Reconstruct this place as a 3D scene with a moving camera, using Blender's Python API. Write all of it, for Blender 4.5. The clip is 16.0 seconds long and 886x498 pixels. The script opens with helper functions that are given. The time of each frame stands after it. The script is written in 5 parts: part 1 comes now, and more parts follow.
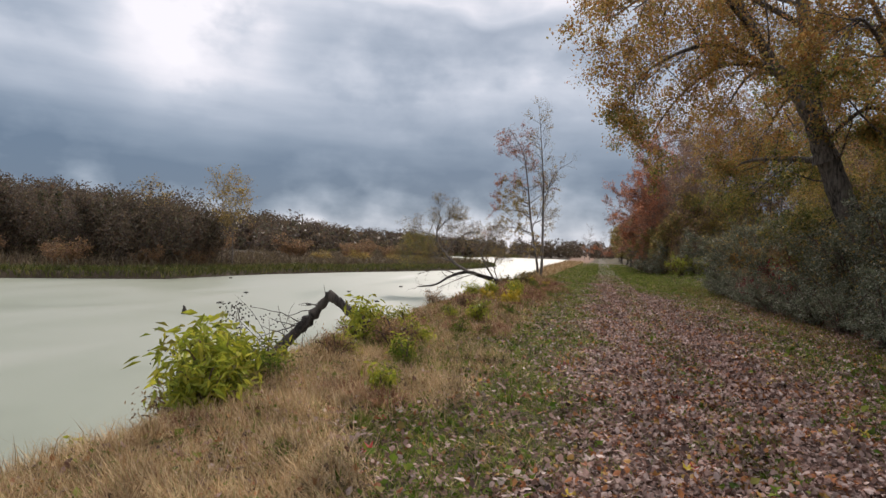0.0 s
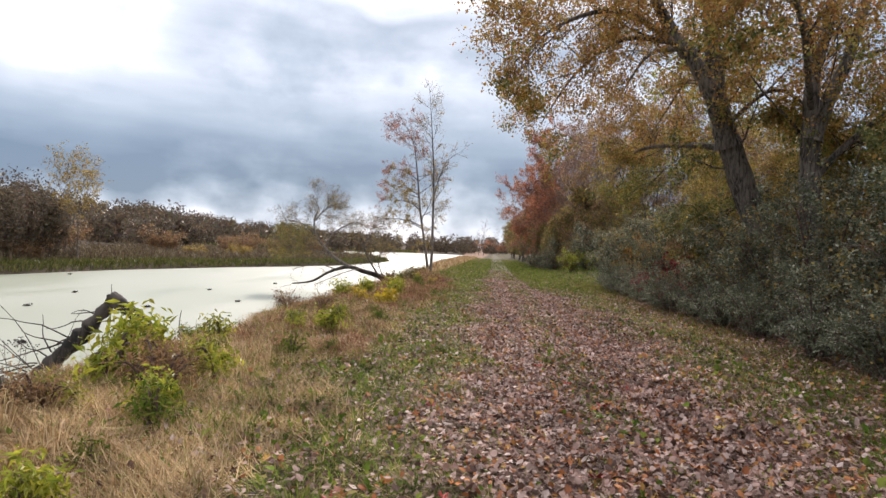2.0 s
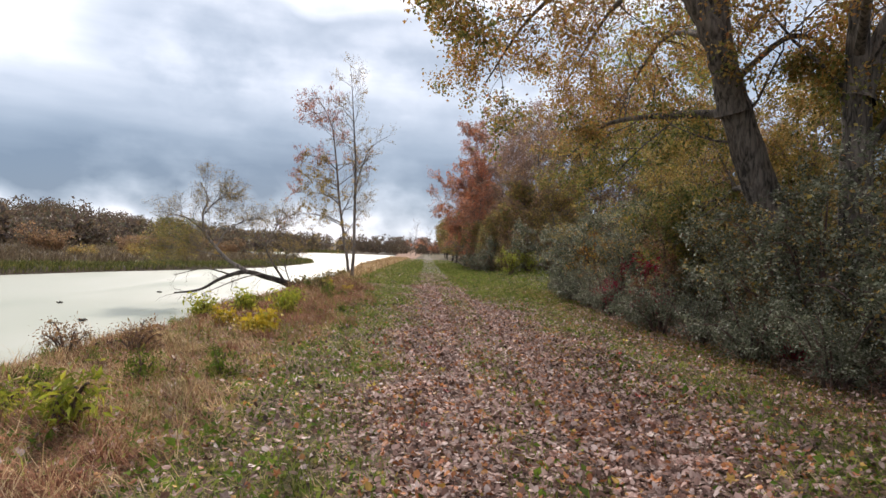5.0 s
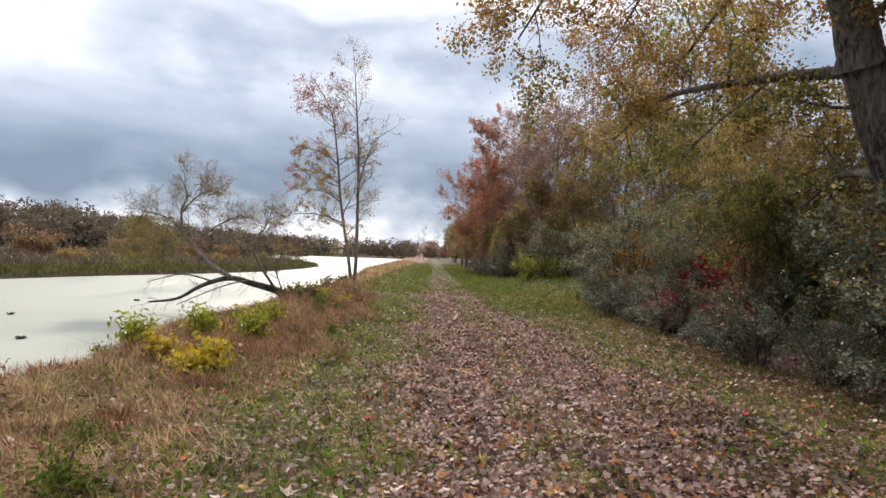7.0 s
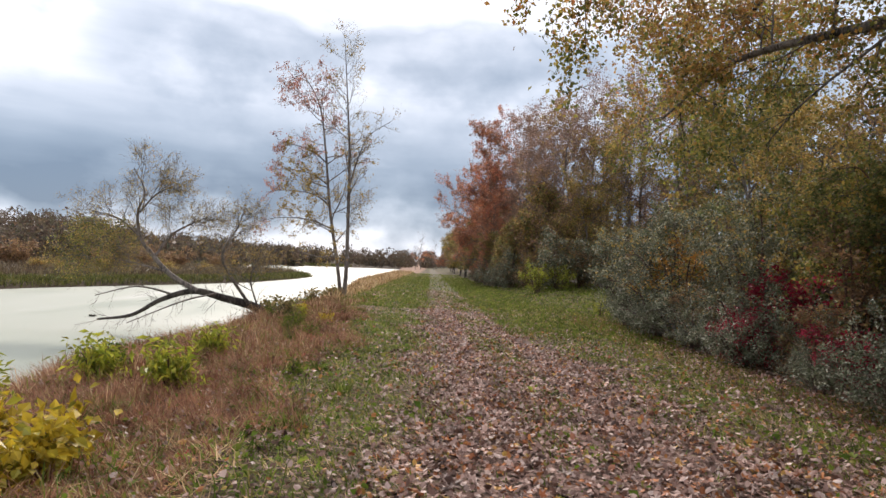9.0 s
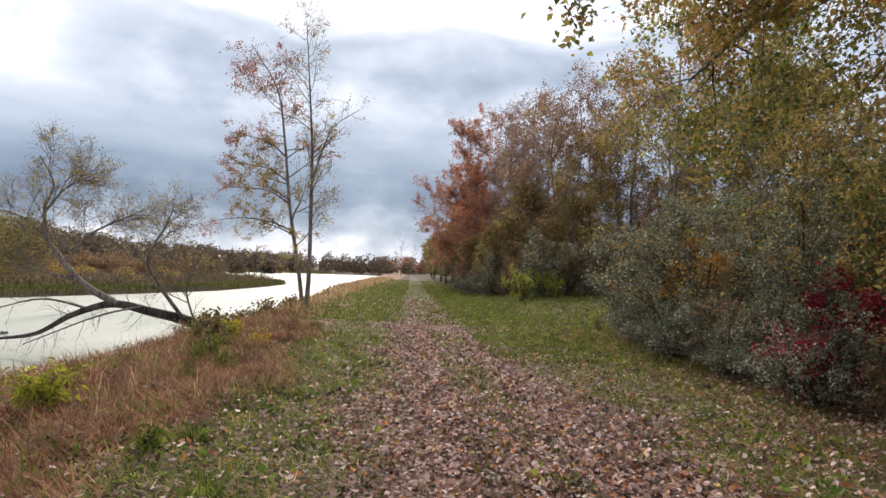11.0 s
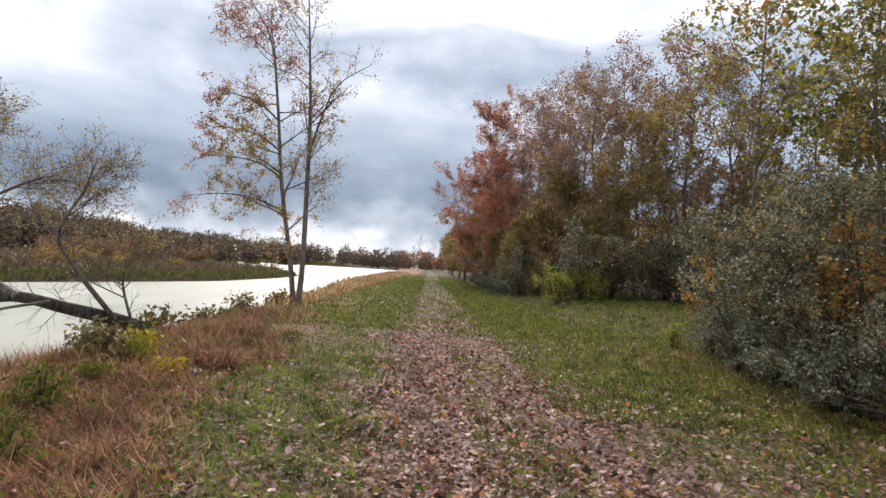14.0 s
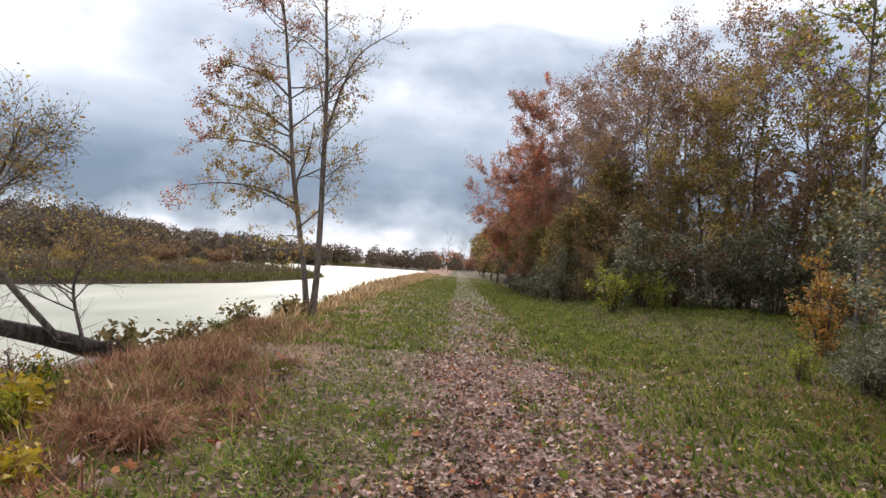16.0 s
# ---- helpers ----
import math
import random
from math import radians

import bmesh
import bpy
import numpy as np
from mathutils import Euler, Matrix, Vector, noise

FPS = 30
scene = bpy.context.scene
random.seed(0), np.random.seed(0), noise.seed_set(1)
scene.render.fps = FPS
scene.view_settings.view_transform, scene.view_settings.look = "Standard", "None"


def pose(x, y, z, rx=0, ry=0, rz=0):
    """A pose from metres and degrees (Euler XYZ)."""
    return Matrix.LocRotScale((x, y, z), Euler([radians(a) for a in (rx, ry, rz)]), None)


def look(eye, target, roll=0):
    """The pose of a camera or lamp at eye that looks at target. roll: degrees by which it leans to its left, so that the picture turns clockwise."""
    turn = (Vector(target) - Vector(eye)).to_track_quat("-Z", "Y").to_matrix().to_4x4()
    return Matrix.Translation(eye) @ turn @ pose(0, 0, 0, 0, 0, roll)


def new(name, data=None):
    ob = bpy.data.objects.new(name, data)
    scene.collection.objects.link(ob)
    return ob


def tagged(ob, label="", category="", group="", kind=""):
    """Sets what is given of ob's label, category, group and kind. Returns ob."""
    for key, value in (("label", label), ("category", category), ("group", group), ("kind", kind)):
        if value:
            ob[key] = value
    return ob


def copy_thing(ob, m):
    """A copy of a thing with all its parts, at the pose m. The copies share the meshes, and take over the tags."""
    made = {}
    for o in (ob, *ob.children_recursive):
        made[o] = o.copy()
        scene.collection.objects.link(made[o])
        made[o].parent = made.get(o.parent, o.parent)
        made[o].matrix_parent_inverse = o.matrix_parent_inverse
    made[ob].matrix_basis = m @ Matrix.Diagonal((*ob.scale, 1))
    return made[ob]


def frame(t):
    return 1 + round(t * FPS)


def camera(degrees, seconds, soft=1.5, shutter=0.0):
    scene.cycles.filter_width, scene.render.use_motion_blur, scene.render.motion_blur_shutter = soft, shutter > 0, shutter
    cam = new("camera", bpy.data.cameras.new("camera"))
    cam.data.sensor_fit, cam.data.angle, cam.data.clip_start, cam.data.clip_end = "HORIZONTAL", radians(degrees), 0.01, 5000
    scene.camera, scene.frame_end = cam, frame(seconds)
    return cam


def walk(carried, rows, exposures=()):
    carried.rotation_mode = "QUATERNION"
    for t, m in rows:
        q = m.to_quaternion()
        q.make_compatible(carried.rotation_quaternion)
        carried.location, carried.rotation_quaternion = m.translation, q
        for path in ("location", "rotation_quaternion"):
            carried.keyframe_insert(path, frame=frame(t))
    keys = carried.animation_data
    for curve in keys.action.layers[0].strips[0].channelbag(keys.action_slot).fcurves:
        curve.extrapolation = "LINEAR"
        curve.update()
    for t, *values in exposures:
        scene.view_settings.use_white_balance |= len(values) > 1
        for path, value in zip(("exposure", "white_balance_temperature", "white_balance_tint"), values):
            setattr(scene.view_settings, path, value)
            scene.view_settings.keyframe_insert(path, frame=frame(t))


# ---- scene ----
cam = camera(71.7, 16.0)
METRES, EYE, TILT, LEAN, TURN = 24.2, 1.5, 0.0, 0.0, 14.3
ROWS = [
    (0.0, 0.0, 0.0, 0.0, 0.0, -0.02, -2.64),
    (0.5, 0.0063, 0.03, -0.0018, -3.81, 0.05, -2.94),
    (1.0, 0.0193, 0.0581, -0.0036, -6.89, 0.12, -2.87),
    (1.5, 0.0262, 0.0878, -0.0049, -8.09, -0.02, -2.97),
    (2.0, 0.0352, 0.1172, -0.0033, -9.63, 0.01, -2.97),
    (2.5, 0.0431, 0.1485, -0.0034, -11.79, 0.2, -2.68),
    (3.0, 0.0525, 0.1831, -0.0043, -12.79, 0.26, -2.66),
    (3.5, 0.0638, 0.2157, -0.0031, -15.65, 0.39, -2.44),
    (6.0, 0.1022, 0.3725, -0.0023, -15.8, 0.32, -2.94),
    (6.5, 0.1064, 0.4064, -0.0027, -15.23, 0.76, -3.02),
    (7.0, 0.1143, 0.4387, -0.0026, -15.22, 0.67, -2.93),
    (7.5, 0.1176, 0.4704, -0.0045, -14.65, 0.87, -3.25),
    (8.0, 0.1271, 0.5036, -0.0052, -14.63, 1.1, -3.24),
    (8.5, 0.1322, 0.5342, -0.0056, -14.72, 1.2, -3.21),
    (9.0, 0.1413, 0.5634, -0.0041, -15.51, 1.64, -3.0),
    (9.5, 0.1517, 0.591, -0.0035, -16.51, 2.33, -2.43),
    (12.0, 0.198, 0.7246, -0.0039, -17.99, 2.14, -3.37),
    (12.5, 0.2027, 0.7537, -0.0031, -17.86, 1.86, -4.29),
    (13.0, 0.213, 0.7824, -0.0043, -17.3, 1.87, -4.23),
    (13.5, 0.2179, 0.8117, -0.0059, -16.21, 1.81, -4.3),
    (14.0, 0.2271, 0.841, -0.006, -15.59, 1.84, -4.31),
    (14.5, 0.2337, 0.8714, -0.005, -15.26, 1.78, -4.21),
    (15.0, 0.2387, 0.9022, -0.0032, -14.02, 1.75, -4.6),
    (15.5, 0.2466, 0.9334, -0.003, -13.44, 1.65, -4.24),
    (16.0, 0.2485, 0.9641, -0.0047, -12.88, 1.71, -4.38),
]
walk(cam, [(t, pose(0, 0, EYE, TILT, LEAN, TURN) @ pose(METRES * x, METRES * y, METRES * z, 90 + pitch, roll, yaw)) for t, x, y, z, yaw, pitch, roll in ROWS],
     [(0.0, -0.2, 6400, 17), (0.5, 0.02, 6400, 17), (1.2, 0.32, 6400, 17), (2.0, 0.38, 6400, 17), (16.0, 0.3, 6400, 17)])

# ---------- world, sun and exposure ----------
world = bpy.data.worlds.new("overcast_sky")
scene.world = world
world.use_nodes = True
wn, wl = world.node_tree.nodes, world.node_tree.links
wn.clear()
SUN_EL, SUN_AZ = radians(36), radians(-7)   # height, and bearing from the lane (+y)


def wnode(kind, **kw):
    n = wn.new(kind)
    for k, v in kw.items():
        n.inputs[k].default_value = v
    return n


def wmath(op, a, b=None, c=None):
    n = wn.new("ShaderNodeMath")
    n.operation = op
    for i, v in enumerate((a, b, c)):
        if v is None:
            continue
        if isinstance(v, (int, float)):
            n.inputs[i].default_value = v
        else:
            wl.new(v, n.inputs[i])
    return n.outputs[0]


def ramp_node(nodes, stops, interpolation="LINEAR"):
    n = nodes.new("ShaderNodeValToRGB")
    n.color_ramp.interpolation = interpolation
    els = n.color_ramp.elements
    while len(els) < len(stops):
        els.new(0.5)
    for e, (p, c) in zip(els, stops):
        e.position, e.color = p, (*c, 1)
    return n


coord = wn.new("ShaderNodeTexCoord")
sep = wn.new("ShaderNodeSeparateXYZ")
wl.new(coord.outputs["Generated"], sep.inputs[0])
dx, dy, dz = sep.outputs
# a heaped bank of cloud: soft base near the horizon, dark belly, bright ragged top edge


def sky_noise(stretch, scale, detail, rough, shift):
    v = wn.new("ShaderNodeCombineXYZ")
    wl.new(wmath("ADD", dx, shift), v.inputs[0])
    wl.new(dy, v.inputs[1])
    wl.new(wmath("MULTIPLY", dz, stretch), v.inputs[2])
    n = wnode("ShaderNodeTexNoise", Scale=scale, Detail=detail, Roughness=rough, Distortion=0.0)
    wl.new(v.outputs[0], n.inputs["Vector"])
    return wmath("SUBTRACT", n.outputs["Fac"], 0.5)


heap, curl, streak = sky_noise(1.7, 3.6, 3.0, 0.45, 3.1), sky_noise(1.5, 9.0, 5.0, 0.5, 7.7), sky_noise(7.0, 4.0, 4.0, 0.5, 1.3)
level = wmath("ADD", wmath("ADD", dz, wmath("MULTIPLY", heap, 0.16)), wmath("MULTIPLY", curl, 0.085))
bank = ramp_node(wn, [(0.0, (0.28,) * 3), (0.03, (0.4,) * 3), (0.055, (0.66,) * 3), (0.095, (0.95,) * 3), (0.14, (0.9,) * 3), (0.18, (0.66,) * 3),
                      (0.24, (0.46,) * 3), (0.3, (0.58,) * 3), (0.355, (0.52,) * 3), (0.375, (0.2,) * 3), (0.45, (0.02,) * 3), (1.0, (0.16,) * 3)])
wl.new(level, bank.inputs[0])
toward = wn.new("ShaderNodeVectorMath")          # a torn bright opening in the cloud, well left of the sun
toward.operation = "DOT_PRODUCT"
wl.new(coord.outputs["Generated"], toward.inputs[0])
GAP_EL, GAP_AZ = radians(19), radians(-37)
toward.inputs[1].default_value = (math.sin(GAP_AZ) * math.cos(GAP_EL), math.cos(GAP_AZ) * math.cos(GAP_EL), math.sin(GAP_EL))
opening = wmath("MULTIPLY", wmath("POWER", wmath("MAXIMUM", toward.outputs["Value"], 0.0), 110.0), wmath("ADD", 0.55, wmath("ADD", wmath("MULTIPLY", curl, 2.6), wmath("MULTIPLY", heap, 1.6))))
mottle = wmath("ADD", wmath("MULTIPLY", heap, 0.75), wmath("ADD", wmath("MULTIPLY", curl, 0.85), wmath("MULTIPLY", streak, 0.3)))
dens = wmath("SUBTRACT", wmath("ADD", bank.outputs[0], mottle), opening)
clouds = ramp_node(wn, [(0.0, (1.0, 1.0, 1.0)), (0.15, (0.86, 0.88, 0.9)), (0.35, (0.585, 0.65, 0.705)), (0.55, (0.4, 0.475, 0.545)),
                        (0.78, (0.245, 0.32, 0.395)), (1.0, (0.14, 0.205, 0.28))])
wl.new(dens, clouds.inputs[0])
nishita = wn.new("ShaderNodeTexSky")
nishita.sky_type = "NISHITA"
nishita.sun_disc = False
nishita.sun_elevation, nishita.sun_rotation = SUN_EL, SUN_AZ
bg_clear = wnode("ShaderNodeBackground", Strength=0.10)
wl.new(nishita.outputs[0], bg_clear.inputs["Color"])
bg_cloud = wnode("ShaderNodeBackground", Strength=1.14)
wl.new(clouds.outputs[0], bg_cloud.inputs["Color"])
wmix = wn.new("ShaderNodeMixShader")
wmix.inputs[0].default_value = 0.93
wl.new(bg_clear.outputs[0], wmix.inputs[1])
wl.new(bg_cloud.outputs[0], wmix.inputs[2])
wout = wn.new("ShaderNodeOutputWorld")
wl.new(wmix.outputs[0], wout.inputs[0])

sun = new("sun", bpy.data.lights.new("sun", "SUN"))
sun.data.energy, sun.data.angle, sun.data.color = 2.9, radians(5), (1.0, 0.92, 0.8)
sun.matrix_world = look((0, 0, 0), (-math.sin(SUN_AZ) * math.cos(SUN_EL) * 1.0, -math.cos(SUN_AZ) * math.cos(SUN_EL), -math.sin(SUN_EL)))

# ---------- materials ----------


def material(name):
    m = bpy.data.materials.new(name)
    m.use_nodes = True
    m.node_tree.nodes.clear()
    return m, m.node_tree.nodes, m.node_tree.links


def leaf_material(name, stops, rough=0.5, through_light=0.42, gloss=0.3):
    """Leaf: colour picked leaf by leaf, some light let through."""
    m, n, l = material(name)
    geo = n.new("ShaderNodeNewGeometry")
    col = ramp_node(n, stops)
    l.new(geo.outputs["Random Per Island"], col.inputs[0])
    tc = n.new("ShaderNodeTexCoord")
    noi = n.new("ShaderNodeTexNoise")
    noi.inputs["Scale"].default_value = 3.0
    noi.inputs["Detail"].default_value = 4
    l.new(tc.outputs["Object"], noi.inputs["Vector"])
    hsv = n.new("ShaderNodeHueSaturation")
    mr = n.new("ShaderNodeMapRange")
    mr.inputs["From Min"].default_value, mr.inputs["From Max"].default_value = 0.3, 0.7
    mr.inputs["To Min"].default_value, mr.inputs["To Max"].default_value = 0.45, 1.6
    l.new(noi.outputs["Fac"], mr.inputs["Value"])
    l.new(mr.outputs[0], hsv.inputs["Value"])
    l.new(col.outputs[0], hsv.inputs["Color"])
    b = n.new("ShaderNodeBsdfPrincipled")
    b.inputs["Roughness"].default_value = rough
    b.inputs["Specular IOR Level"].default_value = gloss
    l.new(hsv.outputs[0], b.inputs["Base Color"])
    t = n.new("ShaderNodeBsdfTranslucent")
    l.new(hsv.outputs[0], t.inputs["Color"])
    mix = n.new("ShaderNodeMixShader")
    mix.inputs[0].default_value = through_light
    l.new(b.outputs[0], mix.inputs[1])
    l.new(t.outputs[0], mix.inputs[2])
    out = n.new("ShaderNodeOutputMaterial")
    l.new(mix.outputs[0], out.inputs[0])
    return m


def bark_material(name, dark, light, scale=9.0, bump=0.5):
    m, n, l = material(name)
    tc = n.new("ShaderNodeTexCoord")
    mp = n.new("ShaderNodeMapping")
    mp.inputs["Scale"].default_value = (1, 1, 0.22)
    l.new(tc.outputs["Object"], mp.inputs[0])
    a = n.new("ShaderNodeTexNoise")
    a.inputs["Scale"].default_value, a.inputs["Detail"].default_value = scale * 1.6, 7
    a.inputs["Distortion"].default_value = 0.6
    l.new(mp.outputs[0], a.inputs["Vector"])
    big_n = n.new("ShaderNodeTexNoise")
    big_n.inputs["Scale"].default_value = 1.7
    l.new(tc.outputs["Object"], big_n.inputs["Vector"])
    add = n.new("ShaderNodeMath")
    add.operation = "MULTIPLY_ADD"
    l.new(big_n.outputs["Fac"], add.inputs[0])
    add.inputs[1].default_value = 0.5
    l.new(a.outputs["Fac"], add.inputs[2])
    col = ramp_node(n, [(0.6, dark), (0.74, tuple((d + e) / 2 for d, e in zip(dark, light))), (0.9, light)])
    l.new(add.outputs[0], col.inputs[0])
    b = n.new("ShaderNodeBsdfPrincipled")
    b.inputs["Roughness"].default_value = 0.9
    l.new(col.outputs[0], b.inputs["Base Color"])
    bp = n.new("ShaderNodeBump")
    bp.inputs["Strength"].default_value, bp.inputs["Distance"].default_value = bump, 0.05
    l.new(a.outputs["Fac"], bp.inputs["Height"])
    l.new(bp.outputs[0], b.inputs["Normal"])
    out = n.new("ShaderNodeOutputMaterial")
    l.new(b.outputs[0], out.inputs[0])
    return m


def ground_material():
    """Soil, straw and moss with shredded litter, mixed by the lane's wear."""
    m, n, l = material("ground_soil_and_litter")
    tc = n.new("ShaderNodeTexCoord")
    s = n.new("ShaderNodeSeparateXYZ")
    l.new(tc.outputs["Object"], s.inputs[0])

    def noise_tex(scale, detail=5, rough=0.55):
        t = n.new("ShaderNodeTexNoise")
        t.inputs["Scale"].default_value, t.inputs["Detail"].default_value, t.inputs["Roughness"].default_value = scale, detail, rough
        l.new(tc.outputs["Object"], t.inputs["Vector"])
        return t.outputs["Fac"]

    def mth(op, a, b=None):
        t = n.new("ShaderNodeMath")
        t.operation = op
        for i, v in enumerate((a, b)):
            if v is None:
                continue
            if isinstance(v, (int, float)):
                t.inputs[i].default_value = v
            else:
                l.new(v, t.inputs[i])
        return t.outputs[0]

    def step(v, lo, hi):
        t = n.new("ShaderNodeMapRange")
        t.interpolation_type = "SMOOTHSTEP"
        l.new(v, t.inputs["Value"])
        t.inputs["From Min"].default_value, t.inputs["From Max"].default_value = lo, hi
        return t.outputs[0]

    def mix(fac, a, b):
        t = n.new("ShaderNodeMix")
        t.data_type = "RGBA"
        l.new(fac, t.inputs[0])
        l.new(a, t.inputs[6])
        l.new(b, t.inputs[7])
        return t.outputs[2]

    wob = mth("MULTIPLY", mth("SUBTRACT", noise_tex(0.9), 0.5), 1.6)
    x = mth("ADD", s.outputs[0], wob)
    vor = n.new("ShaderNodeTexVoronoi")
    vor.inputs["Scale"].default_value = 24
    vor.inputs["Randomness"].default_value = 1.0
    l.new(tc.outputs["Object"], vor.inputs["Vector"])
    vs = n.new("ShaderNodeSeparateColor")
    l.new(vor.outputs["Color"], vs.inputs[0])
    litter = ramp_node(n, [(0, (0.025, 0.017, 0.013)), (0.25, (0.09, 0.05, 0.04)), (0.5, (0.2, 0.12, 0.1)),
                           (0.8, (0.36, 0.25, 0.215)), (1, (0.14, 0.08, 0.06))])
    l.new(vs.outputs[0], litter.inputs[0])
    # turf soil browns; the darkest also paint in shade between the grass blades
    turf = ramp_node(n, [(0.32, (0.016, 0.013, 0.007)), (0.45, (0.045, 0.04, 0.016)), (0.53, (0.085, 0.075, 0.028)), (0.6, (0.14, 0.095, 0.05)), (0.72, (0.24, 0.165, 0.105))])
    l.new(noise_tex(26, 5, 0.75), turf.inputs[0])
    straw = ramp_node(n, [(0.3, (0.06, 0.035, 0.022)), (0.45, (0.19, 0.11, 0.07)), (0.58, (0.30, 0.19, 0.125)), (0.72, (0.42, 0.3, 0.2))])
    l.new(noise_tex(24, 6, 0.75), straw.inputs[0])
    gravel = ramp_node(n, [(0.3, (0.13, 0.12, 0.09)), (0.55, (0.22, 0.2, 0.165)), (0.75, (0.3, 0.27, 0.23))])
    l.new(noise_tex(22, 8, 0.75), gravel.inputs[0])
    mud = ramp_node(n, [(0.3, (0.045, 0.034, 0.023)), (0.7, (0.095, 0.07, 0.045))])
    l.new(noise_tex(2, 8, 0.7), mud.inputs[0])
    lane = mth("MULTIPLY", mth("MULTIPLY", step(x, -0.6, 0.3), step(x, 3.1, 1.9)), 0.8)
    far = step(s.outputs[1], 31, 38)
    lane_far = mth("MULTIPLY", step(x, -0.3, 0.2), step(x, 1.9, 1.3))
    c = mix(step(x, -1.3, -2.3), turf.outputs[0], straw.outputs[0])
    c = mix(mth("MULTIPLY", step(vs.outputs[1], 0.55, 0.6), mth("SUBTRACT", 0.8, mth("MULTIPLY", far, 0.65))), c, litter.outputs[0])
    c = mix(mth("MULTIPLY", lane, mth("SUBTRACT", 1.0, far)), c, litter.outputs[0])
    c = mix(mth("MULTIPLY", mth("MULTIPLY", lane_far, far), 0.35), c, gravel.outputs[0])
    c = mix(mth("MULTIPLY", step(x, 5.0, 6.4), step(s.outputs[1], 33, 29)), c, litter.outputs[0])
    c = mix(mth("MULTIPLY", step(x, 6.0, 9.0), step(s.outputs[1], 46, 50)), c, mud.outputs[0])
    c = mix(step(x, -12, -15), c, mud.outputs[0])
    c = mix(step(s.outputs[2], -0.55, -0.8), c, mud.outputs[0])
    b = n.new("ShaderNodeBsdfPrincipled")
    b.inputs["Roughness"].default_value = 0.92
    b.inputs["Specular IOR Level"].default_value = 0.2
    l.new(c, b.inputs["Base Color"])
    bp = n.new("ShaderNodeBump")
    bp.inputs["Strength"].default_value, bp.inputs["Distance"].default_value = 0.6, 0.03
    l.new(noise_tex(28, 6, 0.7), bp.inputs["Height"])
    l.new(bp.outputs[0], b.inputs["Normal"])
    out = n.new("ShaderNodeOutputMaterial")
    l.new(b.outputs[0], out.inputs[0])
    return m


def water_material():
    """Still water under a skin of pale duckweed, with thinner streaks."""
    m, n, l = material("duckweed_water")
    tc = n.new("ShaderNodeTexCoord")
    mp = n.new("ShaderNodeMapping")
    mp.inputs["Scale"].default_value = (1, 0.35, 1)
    mp.inputs["Rotation"].default_value = (0, 0, 0.5)
    l.new(tc.outputs["Object"], mp.inputs[0])
    a = n.new("ShaderNodeTexNoise")
    a.inputs["Scale"].default_value, a.inputs["Detail"].default_value, a.inputs["Distortion"].default_value = 0.22, 7, 0.8
    l.new(mp.outputs[0], a.inputs["Vector"])
    g = n.new("ShaderNodeTexNoise")
    g.inputs["Scale"].default_value, g.inputs["Detail"].default_value = 40, 6
    l.new(tc.outputs["Object"], g.inputs["Vector"])
    col = ramp_node(n, [(0.25, (0.2, 0.22, 0.15)), (0.4, (0.3, 0.325, 0.245)), (0.6, (0.345, 0.362, 0.295)), (0.8, (0.41, 0.42, 0.365))])
    l.new(a.outputs["Fac"], col.inputs[0])
    b = n.new("ShaderNodeBsdfPrincipled")
    l.new(col.outputs[0], b.inputs["Base Color"])
    r = n.new("ShaderNodeMapRange")
    r.inputs["From Min"].default_value, r.inputs["From Max"].default_value = 0.3, 0.6
    r.inputs["To Min"].default_value, r.inputs["To Max"].default_value = 0.34, 0.5
    l.new(a.outputs["Fac"], r.inputs["Value"])
    l.new(r.outputs[0], b.inputs["Roughness"])
    b.inputs["IOR"].default_value = 1.33
    b.inputs["Specular IOR Level"].default_value = 0.6
    bp = n.new("ShaderNodeBump")
    bp.inputs["Strength"].default_value, bp.inputs["Distance"].default_value = 0.15, 0.01
    l.new(g.outputs["Fac"], bp.inputs["Height"])
    l.new(bp.outputs[0], b.inputs["Normal"])
    out = n.new("ShaderNodeOutputMaterial")
    l.new(b.outputs[0], out.inputs[0])
    return m


M_GROUND, M_WATER = ground_material(), water_material()
M_BARK = bark_material("maple_bark", (0.022, 0.019, 0.016), (0.17, 0.145, 0.12), 11, 1.0)
M_BARK_DARK = bark_material("dark_bark", (0.018, 0.015, 0.013), (0.085, 0.07, 0.06), 12)
M_BARK_GREY = bark_material("grey_twigs", (0.075, 0.064, 0.057), (0.23, 0.195, 0.17), 14)
M_BARK_WARM = bark_material("brown_stems", (0.05, 0.03, 0.025), (0.16, 0.1, 0.08), 14)
M_STONE = bark_material("pale_stone", (0.2, 0.18, 0.16), (0.42, 0.39, 0.36), 6, 0.4)
M_DEADWOOD = bark_material("weathered_dead_wood", (0.015, 0.012, 0.01), (0.095, 0.078, 0.065), 8, 0.8)
L_MAPLE = leaf_material("maple_leaves", [(0, (0.26, 0.14, 0.045)), (0.3, (0.4, 0.22, 0.06)), (0.55, (0.48, 0.31, 0.085)), (0.75, (0.25, 0.24, 0.06)), (0.9, (0.46, 0.18, 0.07)), (1, (0.16, 0.17, 0.05))])
L_MAPLE_GREEN = leaf_material("maple_leaves_green", [(0, (0.09, 0.115, 0.035)), (0.4, (0.18, 0.19, 0.05)), (0.7, (0.33, 0.28, 0.065)), (1, (0.42, 0.25, 0.07))])
